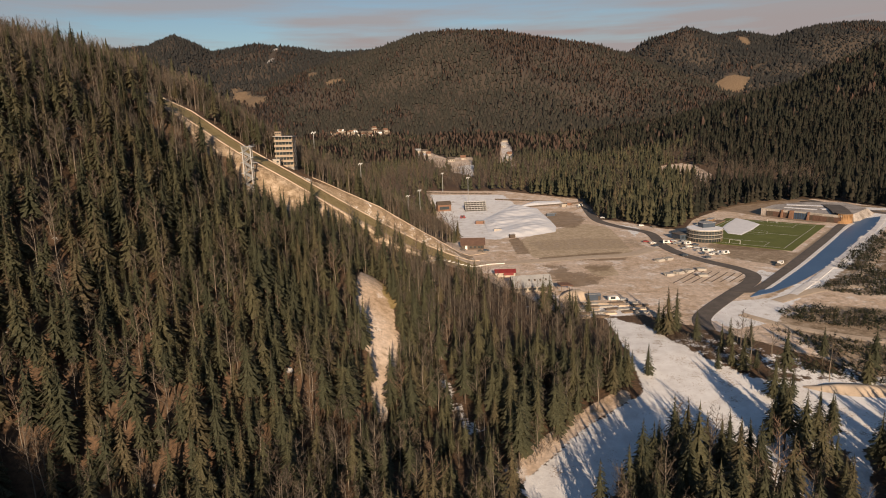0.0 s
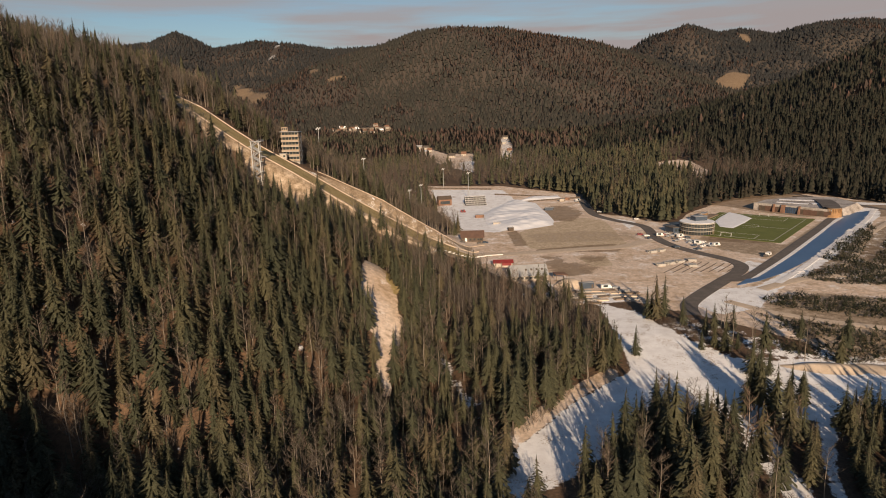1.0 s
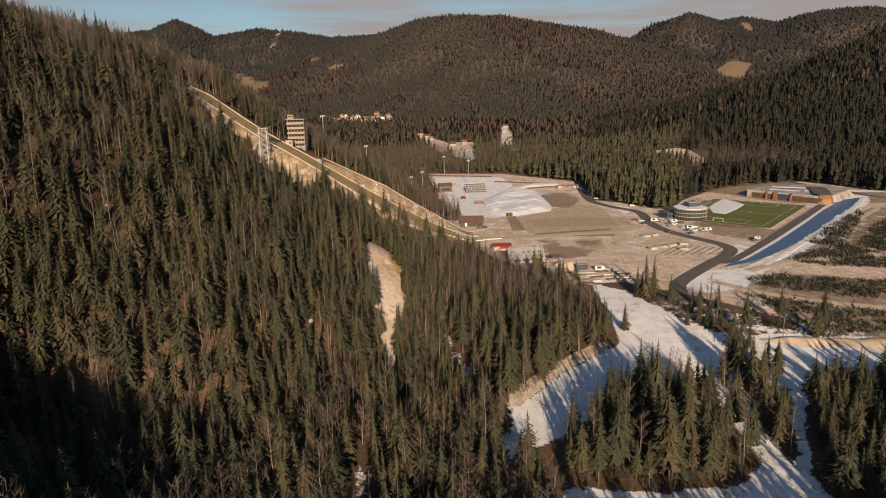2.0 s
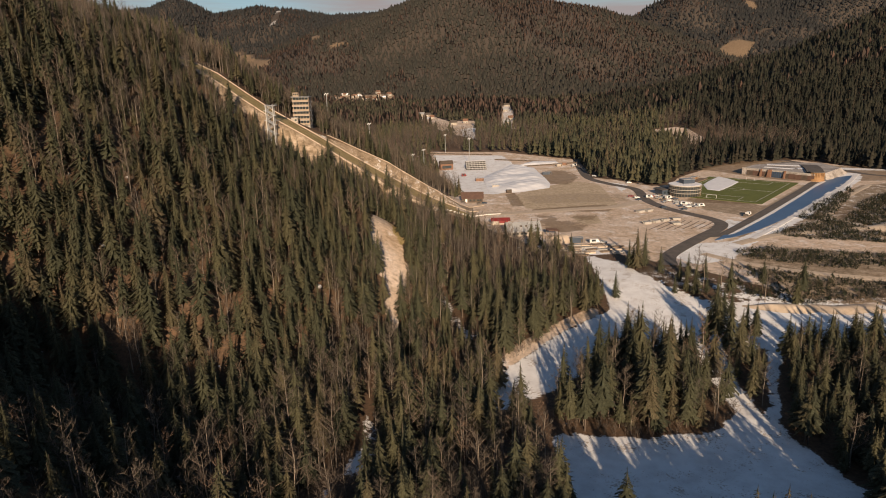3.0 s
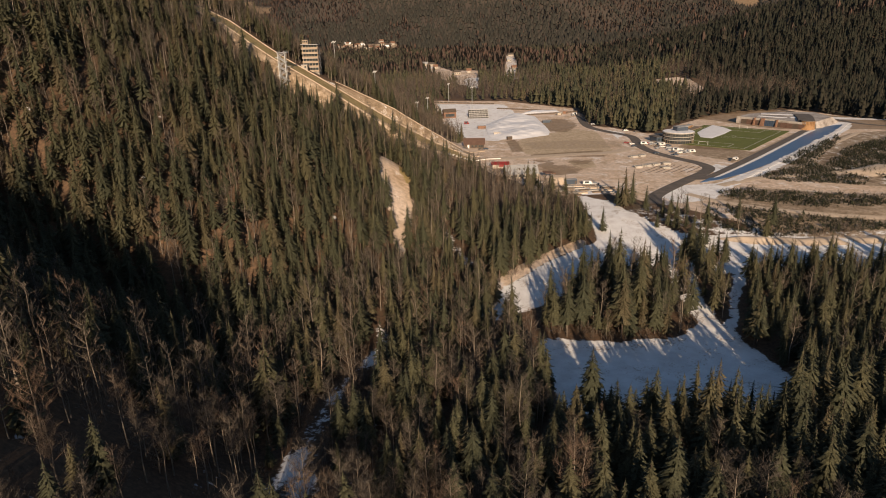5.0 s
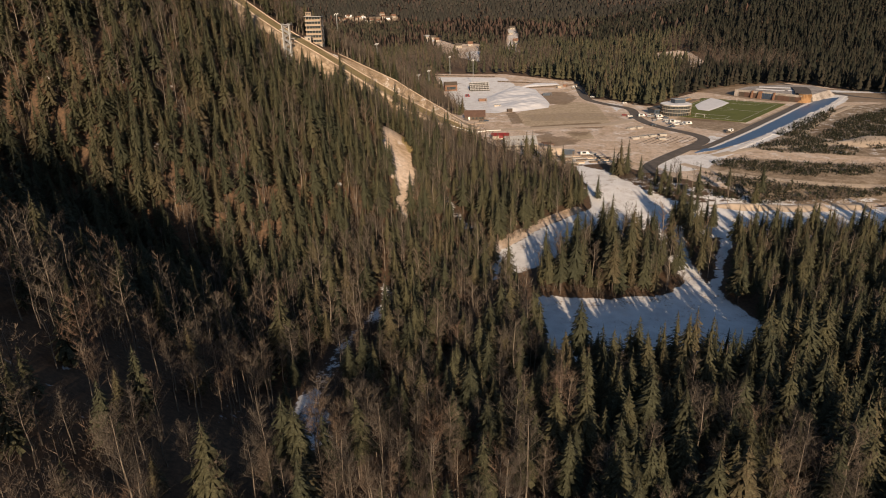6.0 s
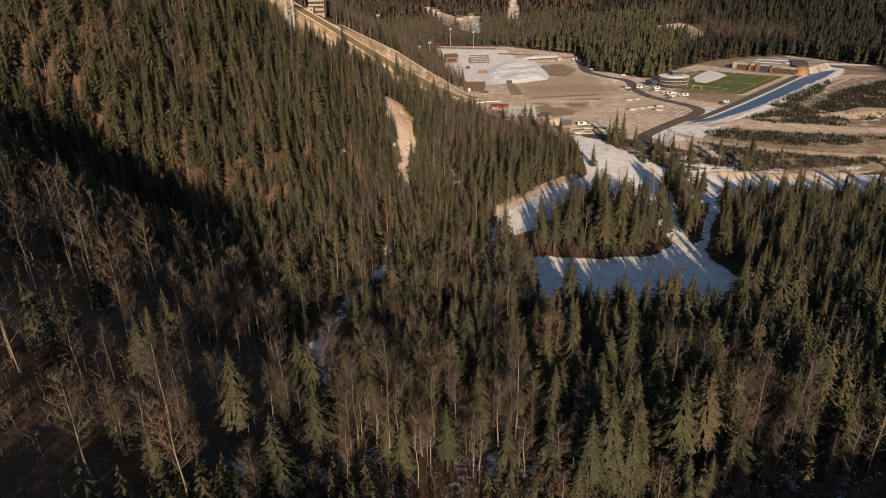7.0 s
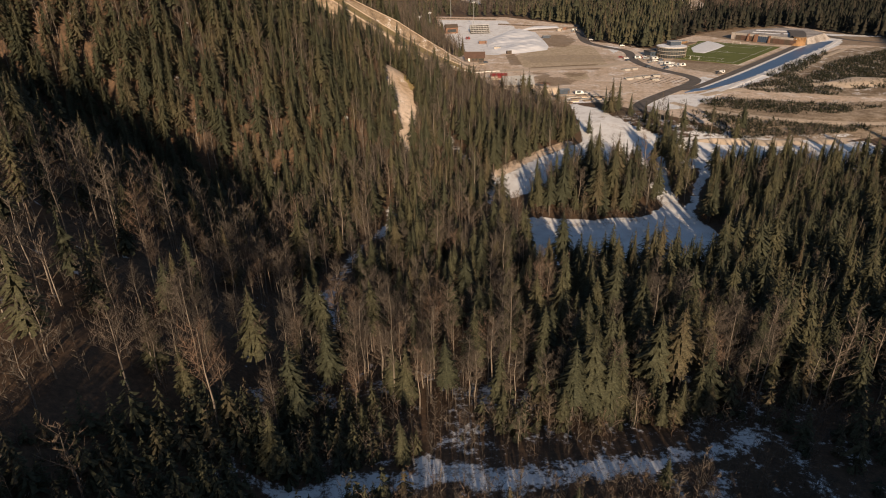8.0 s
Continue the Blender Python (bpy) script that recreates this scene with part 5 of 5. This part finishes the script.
def tunnel_hall():
    """A road embankment beyond the pitch with a walled front, a blue gate and a rounded larch-clad head."""
    a, b = Vector((288, 558)), Vector((327, 504))
    d = (b - a).normalized()
    ob = thing("tunnel_hall", (a.x, a.y, 0), "low tunnel hall under a gravelled deck with dark blue gate", "building", turn=math.degrees(math.atan2(d.y, d.x)))
    long = (b - a).length
    bm = bmesh.new()
    plan = [(0, 0), (long, 0), (long + 2, 14), (long - 4, 60), (34, 84), (6, 62), (-4, 30)]
    top = bm.faces.new([bm.verts.new((p, q, 6.0)) for p, q in plan])
    ext = bmesh.ops.extrude_face_region(bm, geom=[top])["geom"]
    low = [v for v in ext if isinstance(v, bmesh.types.BMVert)]
    bmesh.ops.translate(bm, vec=(0, 0, -6.3), verts=low)
    for v in low:
        if v.co.y > 10:
            v.co.x, v.co.y = v.co.x + (3 if v.co.x > 40 else -4), v.co.y + 10
    bmesh.ops.recalc_face_normals(bm, faces=bm.faces)
    part("embankment", bm, M_DECK, ob, "gravelled deck and bank under patchy snow")
    for k in range(12):
        if k not in (0, 5, 6):
            part("wall_panel", boxes(((1.6 + k * long / 12 + 1.0, -0.35, -0.2), (long / 12 - 0.1, 0.5, 4.9 - 0.12 * (k % 2)))), (M_BROWNROOF, M_DARKWOOD)[k % 3 == 1], ob)
    part("parapet", boxes(((long / 2, 0.2, 6.0), (long, 0.4, 0.7))), M_CONCRETE, ob)
    gate = part("gate", boxes(((long * 0.5 + 1, -0.6, 0), (10.4, 0.4, 5.4))), M_BLUE, ob, "wide dark blue glazed gate")
    for k in range(6):
        part("gate_bar", boxes(((long * 0.5 - 3.8 + k * 1.95, -0.9, 0), (0.18, 0.2, 5.4))), M_ICE, gate)
    for px, w in ((long * 0.5 - 6.2, 3.4), (long * 0.5 + 7.6, 1.2), (19, 1.2)):
        bm = bmesh.new()
        c = [bm.verts.new(p) for p in ((px - w / 2, -3, 0), (px + w / 2, -3, 0), (px + w / 2, 1, 0), (px - w / 2, 1, 0), (px - w / 2, -1.0, 6.9), (px + w / 2, -1.0, 6.9), (px + w / 2, 1, 6.9), (px - w / 2, 1, 6.9))]
        for f in ((0, 1, 2, 3), (4, 5, 6, 7), (0, 1, 5, 4), (1, 2, 6, 5), (2, 3, 7, 6), (3, 0, 4, 7)):
            bm.faces.new([c[i] for i in f])
        bmesh.ops.recalc_face_normals(bm, faces=bm.faces)
        part("portal_fin", bm, M_TILE, ob)
    for cx, cy, w, dd, t in ((24, 22, 26, 5, 0.2), (20, 44, 34, 6, 0.45), (44, 34, 16, 7, 0.7)):
        part("deck_snow", boxes(((cx, cy, 6.0), (w, dd, 0.16), t)), M_SNOW, ob, "strip of snow on the deck")
    # the rounded head where the road comes out over the forecourt
    end = thing("ramp_head", (331, 508, 0), "rounded larch-clad head wall under the curved road", "building", turn=-15)
    bm = bmesh.new()
    bmesh.ops.create_cone(bm, segments=28, radius1=6.6, radius2=5.2, depth=7.8, cap_ends=True, matrix=Matrix.Translation((0, 0, 3.9)))
    part("drum", bm, M_LARCH, end)
    bm = bmesh.new()
    bmesh.ops.create_cone(bm, segments=28, radius1=5.9, radius2=5.9, depth=0.5, cap_ends=True, matrix=Matrix.Translation((0, 0, 7.9)))
    part("cap", bm, M_ASPHALT, end)
    for k in range(14):
        q = -2.6 + k * 0.2
        part("cladding_slat", boxes(((6.0 * math.cos(q), 6.0 * math.sin(q), 0.2), (0.25, 0.18, 7.2), q)), M_LARCH, end)
    bm, rows = bmesh.new(), []
    for k in range(24):
        t = k / 23
        px, py, zz = 332 + 62 * t - 22 * t * t, 512 + 118 * t, 6.9 * (1 - t ** 2.2) + 0.5
        row = [bm.verts.new((px + s * (6.0 + 2 * t), py - s * 3.0, q)) for s, q in ((-1.15, -0.5), (-1, zz), (1, zz), (1.35, -0.5))]
        if rows:
            for i in range(3):
                bm.faces.new((rows[-1][i], rows[-1][i + 1], row[i + 1], row[i]))
        else:
            bm.faces.new(row)
        rows.append(row)
    bmesh.ops.recalc_face_normals(bm, faces=bm.faces)
    tagged(new("ramp", finish(bm, M_ASPHALT, "ramp")), "curved dark asphalt ramp rising over the hall", "ramp", kind="structure")


tunnel_hall()


def white_hall():
    ob = thing("service_hall", (48, 336, 0), "long service hall with pale grey sheet roof and dormers", "building", turn=6)
    w, d, low, high = 21.5, 13.0, 2.9, 7.6
    part("wall", boxes(((0, 0, 0), (w, d, low))), M_PLASTER, ob)
    bm = bmesh.new()
    gable(bm, w, d, low, high)
    part("roof", bm, M_ROOF, ob, "pale grey sheet roof")
    for s in (-1, 1):
        bm = bmesh.new()
        c = [bm.verts.new(p) for p in ((s * (w / 2 - 0.05), -d / 2, low), (s * (w / 2 - 0.05), d / 2, low), (s * (w / 2 - 0.05), 0, high))]
        e = [bm.verts.new((v.co.x - s * 0.3, v.co.y, v.co.z)) for v in c]
        bm.faces.new(c)
        bm.faces.new(e)
        for i in range(3):
            bm.faces.new((c[i], c[(i + 1) % 3], e[(i + 1) % 3], e[i]))
        part("gable", bm, M_PLASTER, ob)
    for k in range(4):
        dm = part("dormer", boxes(((-1.5 + k * 3.1, -3.2, 5.2), (0.9, 1.0, 0.9))), M_DARKWOOD, ob, "small dark roof window")
    for k in range(8):
        part("window", boxes(((-9.6 + k * 2.6, -d / 2 - 0.03, 1.0), (1.5, 0.14, 1.2))), M_GLASS, ob)
    part("gate", boxes(((7.6, -d / 2 - 0.09, 0), (3.4, 0.16, 2.6))), M_DARKWOOD, ob)
    lean = thing("lean_to", (66, 330, 0), "open timber lean-to beside the service hall", "shed", turn=8)
    for sx in (-1, 1):
        for sy in (-1, 1):
            part("post", boxes(((sx * 3, sy * 3, 0), (0.3, 0.3, 3.2 + 0.7 * (sy > 0)))), M_WOOD, lean)
    part("roof", boxes(((0, 0, 3.4), (7.2, 7.2, 0.3), 0.0, 0.08)), M_TILE, lean)
    red = thing("red_pavilion", (37, 366, 0), "low pavilion with dull red roof", "building", turn=-2)
    part("wall", boxes(((0, 0, 0), (12, 5, 2.6))), M_PLASTER, red)
    bm = bmesh.new()
    gable(bm, 12, 5, 2.6, 4.0)
    part("roof", bm, M_RED, red, "dull red roof")
    part("shutter", boxes(((2, -2.53, 0.9), (6, 0.1, 1.4))), M_RED, red)


white_hall()


def hut():
    ob = thing("brown_chalet", (22, 450, 0), "dark brown wooden chalet with grey roof", "house", turn=-3)
    w, d = 16.5, 9.5
    part("wall", boxes(((0, 0, 0), (w, d, 3.8))), M_DARKWOOD, ob)
    bm = bmesh.new()
    gable(bm, w, d, 3.8, 7.6, 0.8)
    part("roof", bm, M_BROWNROOF, ob, "weathered reddish brown roof")
    part("door", boxes(((-4.8, -d / 2 - 0.05, 0), (1.6, 0.16, 3.0))), M_WHITE, ob, "tall white door")
    for px in (-1.5, 1.5, 4.5, 6.4):
        part("window", boxes(((px, -d / 2 - 0.04, 1.2), (1.3, 0.14, 1.2))), M_GLASS, ob)
    for sy in (-1, 1):
        bm = bmesh.new()
        c = [bm.verts.new((sy * w / 2, yy, zz)) for yy, zz in ((-d / 2, 3.8), (d / 2, 3.8), (0, 7.0))]
        bm.faces.new(c)
        bmesh.ops.solidify(bm, geom=bm.faces[:], thickness=0.2)
        part("gable", bm, M_DARKWOOD, ob)


hut()


def stands():
    ob = thing("spectator_stand", (35, 632, 0), "tiered dark steel spectator stand with snow on its rows", "stand", turn=4)
    for k in range(5):
        part("tier", boxes(((0, k * 2.6, 0), (22, 2.5, 2.0 + k * 1.7))), M_MORTAR, ob)
        row = part("snow_row", boxes(((0, k * 2.6 - 0.2, 2.0 + k * 1.7), (21.5, 0.35, 0.18))), M_SNOW, ob, "snow-covered seat row")
        for j in range(8):
            part("upright", boxes(((-10.5 + j * 3, k * 2.6 - 1.35, 0), (0.22, 0.22, 2.8 + k * 1.7))), M_STEEL, ob)
        part("rail", boxes(((0, k * 2.6 - 1.35, 2.7 + k * 1.7), (22, 0.15, 0.15))), M_STEEL, ob)
    bl = thing("timber_stand", (2, 640, 0), "brown timber stand with sloped roof behind spruces", "stand", turn=12)
    part("wall", boxes(((0, 0, 0), (14, 9, 7.5))), M_TILE, bl)
    bm = bmesh.new()
    gable(bm, 14, 9, 7.5, 10.5)
    part("roof", bm, M_DARKWOOD, bl)
    part("opening", boxes(((0, -4.53, 2.5), (10, 0.12, 3.0))), M_GLASS, bl)


stands()


def mast(px, py, h, heads=2):
    ob = thing("floodlight_mast", (px, py, at_ground(px, py) - 0.3), "tall thin grey floodlight mast with lamp head", "mast", "floodlight masts")
    bm = bmesh.new()
    bmesh.ops.create_cone(bm, segments=8, radius1=0.42, radius2=0.18, depth=h, cap_ends=True, matrix=Matrix.Translation((0, 0, h / 2)))
    part("pole", bm, M_STEEL, ob)
    part("crossarm", boxes(((0, 0, h - 0.5), (3.2, 0.25, 0.25))), M_STEEL, ob)
    for k in range(heads * 2):
        part("lamp_head", boxes(((-1.4 + k * 2.8 / (heads * 2 - 1), -0.25, h - 1.4 + 0.9 * (k % 2)), (0.75, 0.4, 0.8))), M_STEEL, ob)


for px, py, h in ((29, 672, 30), (-21, 606, 27), (2, 775, 24), (-93, 470, 32), (-66, 520, 30), (-30, 560, 24)):
    mast(px, py, h)


def container(px, py, l, turn, mat, label, name="container", h=2.7):
    ob = thing(name, (px, py, at_ground(px, py)), label, name.split("_")[-1], turn=turn)
    part("body", boxes(((0, 0, 0.15), (l, 2.5, h))), mat, ob)
    part("door", boxes(((l / 2 - 0.9, -1.28, 0.2), (1.0, 0.08, 2.1))), M_DARKWOOD, ob)
    part("roof", boxes(((0, 0, h + 0.15), (l + 0.1, 2.6, 0.12))), M_ROOF, ob)
    for s in (-1, 1):
        part("skid", boxes(((s * (l / 2 - 0.4), 0, 0), (0.3, 2.5, 0.15))), M_STEEL, ob)
    return ob


container(77, 311, 7, 8, M_BLUE, "blue-grey steel site container on bare ground", h=3.2)
container(104, 588, 9, 2, M_BLUE, "dark blue container on the brown earth")
container(126, 640, 6, 20, M_PLASTER, "pale container near the far road")
container(134, 650, 5, -15, M_TILE, "brown container near the far road")
container(55, 486, 4.5, 20, M_DARKWOOD, "dark kiosk beside the earth ramp", "kiosk")
container(46, 512, 6, -10, M_PLASTER, "pale cabin beside the snow mound", "cabin")
container(34, 556, 8, 6, M_TILE, "rusty container on the snow")


def vehicle(kind, px, py, turn, paint, label, l=4.4, w=1.8, h=1.45, van=False):
    ob = thing(kind, (px, py, at_ground(px, py) + 0.2), label, kind.replace("_", " "), "parked vehicles", turn)
    bm = bmesh.new()
    prof = [(-l / 2, 0.35), (l / 2, 0.35), (l / 2, 0.75), (l / 2 - 0.1, 0.9), (l * 0.24, 1.0), (l * 0.10, h), (-l * 0.36, h), (-l / 2 + 0.05, 0.95)]
    if van:
        prof = [(-l / 2, 0.4), (l / 2, 0.4), (l / 2, 1.0), (l * 0.40, 1.2), (l * 0.30, h), (-l / 2, h)]
    a = [bm.verts.new((p[0], -w / 2, p[1])) for p in prof]
    b = [bm.verts.new((p[0], w / 2, p[1])) for p in prof]
    bm.faces.new(a)
    bm.faces.new(b)
    for i in range(len(prof)):
        j = (i + 1) % len(prof)
        bm.faces.new((a[i], a[j], b[j], b[i]))
    bmesh.ops.recalc_face_normals(bm, faces=bm.faces)
    bmesh.ops.bevel(bm, geom=bm.edges[:], offset=0.05, segments=1, affect="EDGES")
    part("body", bm, paint, ob)
    top = h - 0.12
    for sy in (-1, 1):
        part("headlight", boxes(((l / 2 - 0.02, sy * w * 0.36, 0.68), (0.1, 0.3, 0.16))), M_GLASS, ob)
    part("windscreen", boxes(((l * (0.33 if van else 0.16), 0, 1.02), (0.08, w * 0.86, top - 1.0), 0.0, -0.5)), M_GLASS, ob)
    part("side_glass", boxes(((-l * 0.12, 0, 1.0), (l * 0.40, w + 0.03, top - 1.0))), M_GLASS, ob)
    for sx in (-1, 1):
        for sy in (-1, 1):
            bm = bmesh.new()
            bmesh.ops.create_cone(bm, segments=12, radius1=0.34, radius2=0.34, depth=0.22, cap_ends=True,
                                  matrix=Matrix.Translation((sx * l * 0.31, sy * (w / 2 - 0.08), 0.14)) @ Matrix.Rotation(math.pi / 2, 4, "X"))
            wheel = part("wheel", bm, M_RUBBER, ob)
            bm = bmesh.new()
            bmesh.ops.create_cone(bm, segments=10, radius1=0.2, radius2=0.2, depth=0.04, cap_ends=True,
                                  matrix=Matrix.Translation((sx * l * 0.31, sy * (w / 2 + 0.05), 0.14)) @ Matrix.Rotation(math.pi / 2, 4, "X"))
            part("rim", bm, M_STEEL, wheel)
    return ob


PAINTS = [("white", M_WHITE), ("silver", M_STEEL), ("dark grey", M_ASPHALT), ("dark blue", M_BLUE), ("red", M_RED), ("silver", M_STEEL)]
vr = random.Random(12)
spots = [(163, 446), (166, 449), (170, 452), (174, 455), (177, 450), (168, 442), (172, 444), (176, 440), (180, 436), (170, 434), (173, 430), (177, 426), (181, 423), (175, 418), (179, 414), (184, 417), (182, 409),
         (186, 411), (174, 408), (178, 404), (184, 404), (188, 406), (168, 425), (150, 452), (153, 446), (152, 437), (160, 404), (172, 396), (143, 640), (140, 633), (147, 566), (176, 512), (186, 518), (168, 520)]
for k, (px, py) in enumerate(spots):
    tone, paint = PAINTS[vr.randrange(6)]
    if k % 7 == 0:
        vehicle("van", px, py, vr.uniform(-30, 60), M_WHITE, "white panel van parked on the gravel", 5.6, 2.05, 2.4, True)
    else:
        vehicle("car", px, py, vr.uniform(-30, 60), paint, tone + " car parked beside the valley road")
vehicle("van", 207, 373, 42, M_WHITE, "white van on the road by the channel", 5.4, 2.0, 2.3, True)
vehicle("car", 204, 370, 42, M_ASPHALT, "dark grey car on the road by the channel")
vehicle("car", 14, 433, 10, M_ASPHALT, "dark car parked by the brown chalet")
vehicle("car", 27, 436, 5, M_ASPHALT, "dark car on the gravel by the chalet")
vehicle("car", 31, 438, 20, M_BLUE, "dark blue car on the gravel by the chalet")
vehicle("truck", 87, 309, 4, M_WHITE, "white flatbed truck beside the container", 6.2, 2.2, 2.3, True)
vehicle("car", 92, 308, 4, M_STEEL, "silver car parked behind the truck")
vehicle("snow_groomer", 20, 590, 0, M_RED, "red snow groomer on the snow field", 5.0, 3.0, 2.6, True)


# ---- building material and small things on the valley floor ----
def stack(px, py, turn, n, l, mat, label, name, piece, w=0.5, h=0.35, rows=2):
    ob = thing(name, (px, py, at_ground(px, py)), label, name.replace("_", " "), turn=turn)
    for r in range(rows):
        for k in range(n):
            part(piece, boxes(((vr.uniform(-0.4, 0.4), (k - n / 2) * (w + 0.06), r * (h + 0.02)), (l * vr.uniform(0.85, 1.0), w, h))), mat, ob)


for k in range(22):
    stack(66 + (k % 5) * 7.5 + vr.uniform(-2, 2), 305 - (k // 5) * 5.0 + vr.uniform(-1, 1), vr.uniform(-12, 14), 4, vr.uniform(5, 11), (M_WOOD, M_CONCRETE, M_GRAVEL)[k % 3], "low stack of weathered planks on bare ground", "plank_stack", "plank", 0.7, 0.3)
for px, py, tr in ((139, 393, 20), (146, 396, 25), (132, 356, 10), (139, 360, 35), (146, 363, 20), (150, 352, 0), (155, 366, -10)):
    stack(px, py, tr, 4, 5.5, M_CONCRETE, "stack of pale concrete blocks on the gravel", "block_stack", "block", 1.0, 0.7)
for k in range(8):
    ax, ay = 128 + k * 5.2, 338 - k * 0.2
    ribbon("drain_furrow", [(ax, ay), (ax + 12, ay + 13), (ax + 24 - k * 1.3, ay + 27 - k * 1.5)], 0.5, M_DARKWOOD, "dark straight furrow across the gravel lot", 0.1, category="furrow", kind="structure")
for a, b in (((-30, 772), (60, 742)), ((76, 640), (150, 660)), ((60, 700), (120, 672))):
    ob = thing("timber_fence", (0, 0, 0), "low dark timber fence along the snow field", "fence", "fences on the snow")
    n = int(math.hypot(b[0] - a[0], b[1] - a[1]) / 5)
    for j in range(n):
        px, py = a[0] + (b[0] - a[0]) * (j + 0.5) / n, a[1] + (b[1] - a[1]) * (j + 0.5) / n
        part("fence_panel", boxes(((px, py, at_ground(px, py) - 0.1), (4.9, 0.25, 1.6), math.atan2(b[1] - a[1], b[0] - a[0]))), M_DARKWOOD, ob)


# ---- far houses ----
def house(px, py, turn, w, d, h, roof, label, name="house"):
    ob = thing(name, (px, py, at_ground(px, py) - 1.0), label, "house", "village houses", turn)
    part("wall", boxes(((0, 0, 0), (w, d, h + 1))), M_PLASTER, ob)
    bm = bmesh.new()
    gable(bm, w, d, h + 1, h + 1 + d * 0.42, 0.7)
    part("roof", bm, roof, ob)
    for s in (-1, 1):
        bm = bmesh.new()
        c = [bm.verts.new((s * (w / 2 - 0.1), yy, zz)) for yy, zz in ((-d / 2, h + 1), (d / 2, h + 1), (0, h + 1 + d * 0.42))]
        bm.faces.new(c)
        bmesh.ops.solidify(bm, geom=bm.faces[:], thickness=0.3)
        part("gable", bm, M_WOOD, ob)
    for r in range(max(1, int(h / 3))):
        for k in range(max(2, int(w / 4))):
            part("window", boxes(((-w / 2 + 2 + k * (w - 4) / max(1, int(w / 4) - 1), -d / 2 - 0.05, 1.9 + r * 2.9), (1.4, 0.2, 1.4))), M_GLASS, ob)


hr = random.Random(5)
for k in range(26):
    t = k / 25
    px, py = -372 + 205 * t + hr.uniform(-14, 14), 2070 + 30 * math.sin(t * 3) + hr.uniform(-85, 60)
    house(px, py, hr.uniform(-40, 40), hr.uniform(10, 16), hr.uniform(9, 12), hr.choice((4, 6, 6, 8)), hr.choice((M_TILE, M_TILE, M_SNOW, M_DARKWOOD)), "pale village house with steep roof")
for px, py, w, rf in ((-52, 1420, 26, M_ROOF), (-34, 1402, 16, M_WOODROOF), (-24, 1330, 12, M_TILE), (20, 1180, 16, M_WOODROOF), (44, 1210, 12, M_TILE), (150, 1500, 13, M_ROOF), (172, 1690, 20, M_WOODROOF), (138, 1260, 12, M_TILE), (122, 1160, 12, M_ROOF)):
    house(px, py, hr.uniform(-25, 25), w * 0.75, 9, 4.5, rf, "pale house in a snowy clearing among spruces")
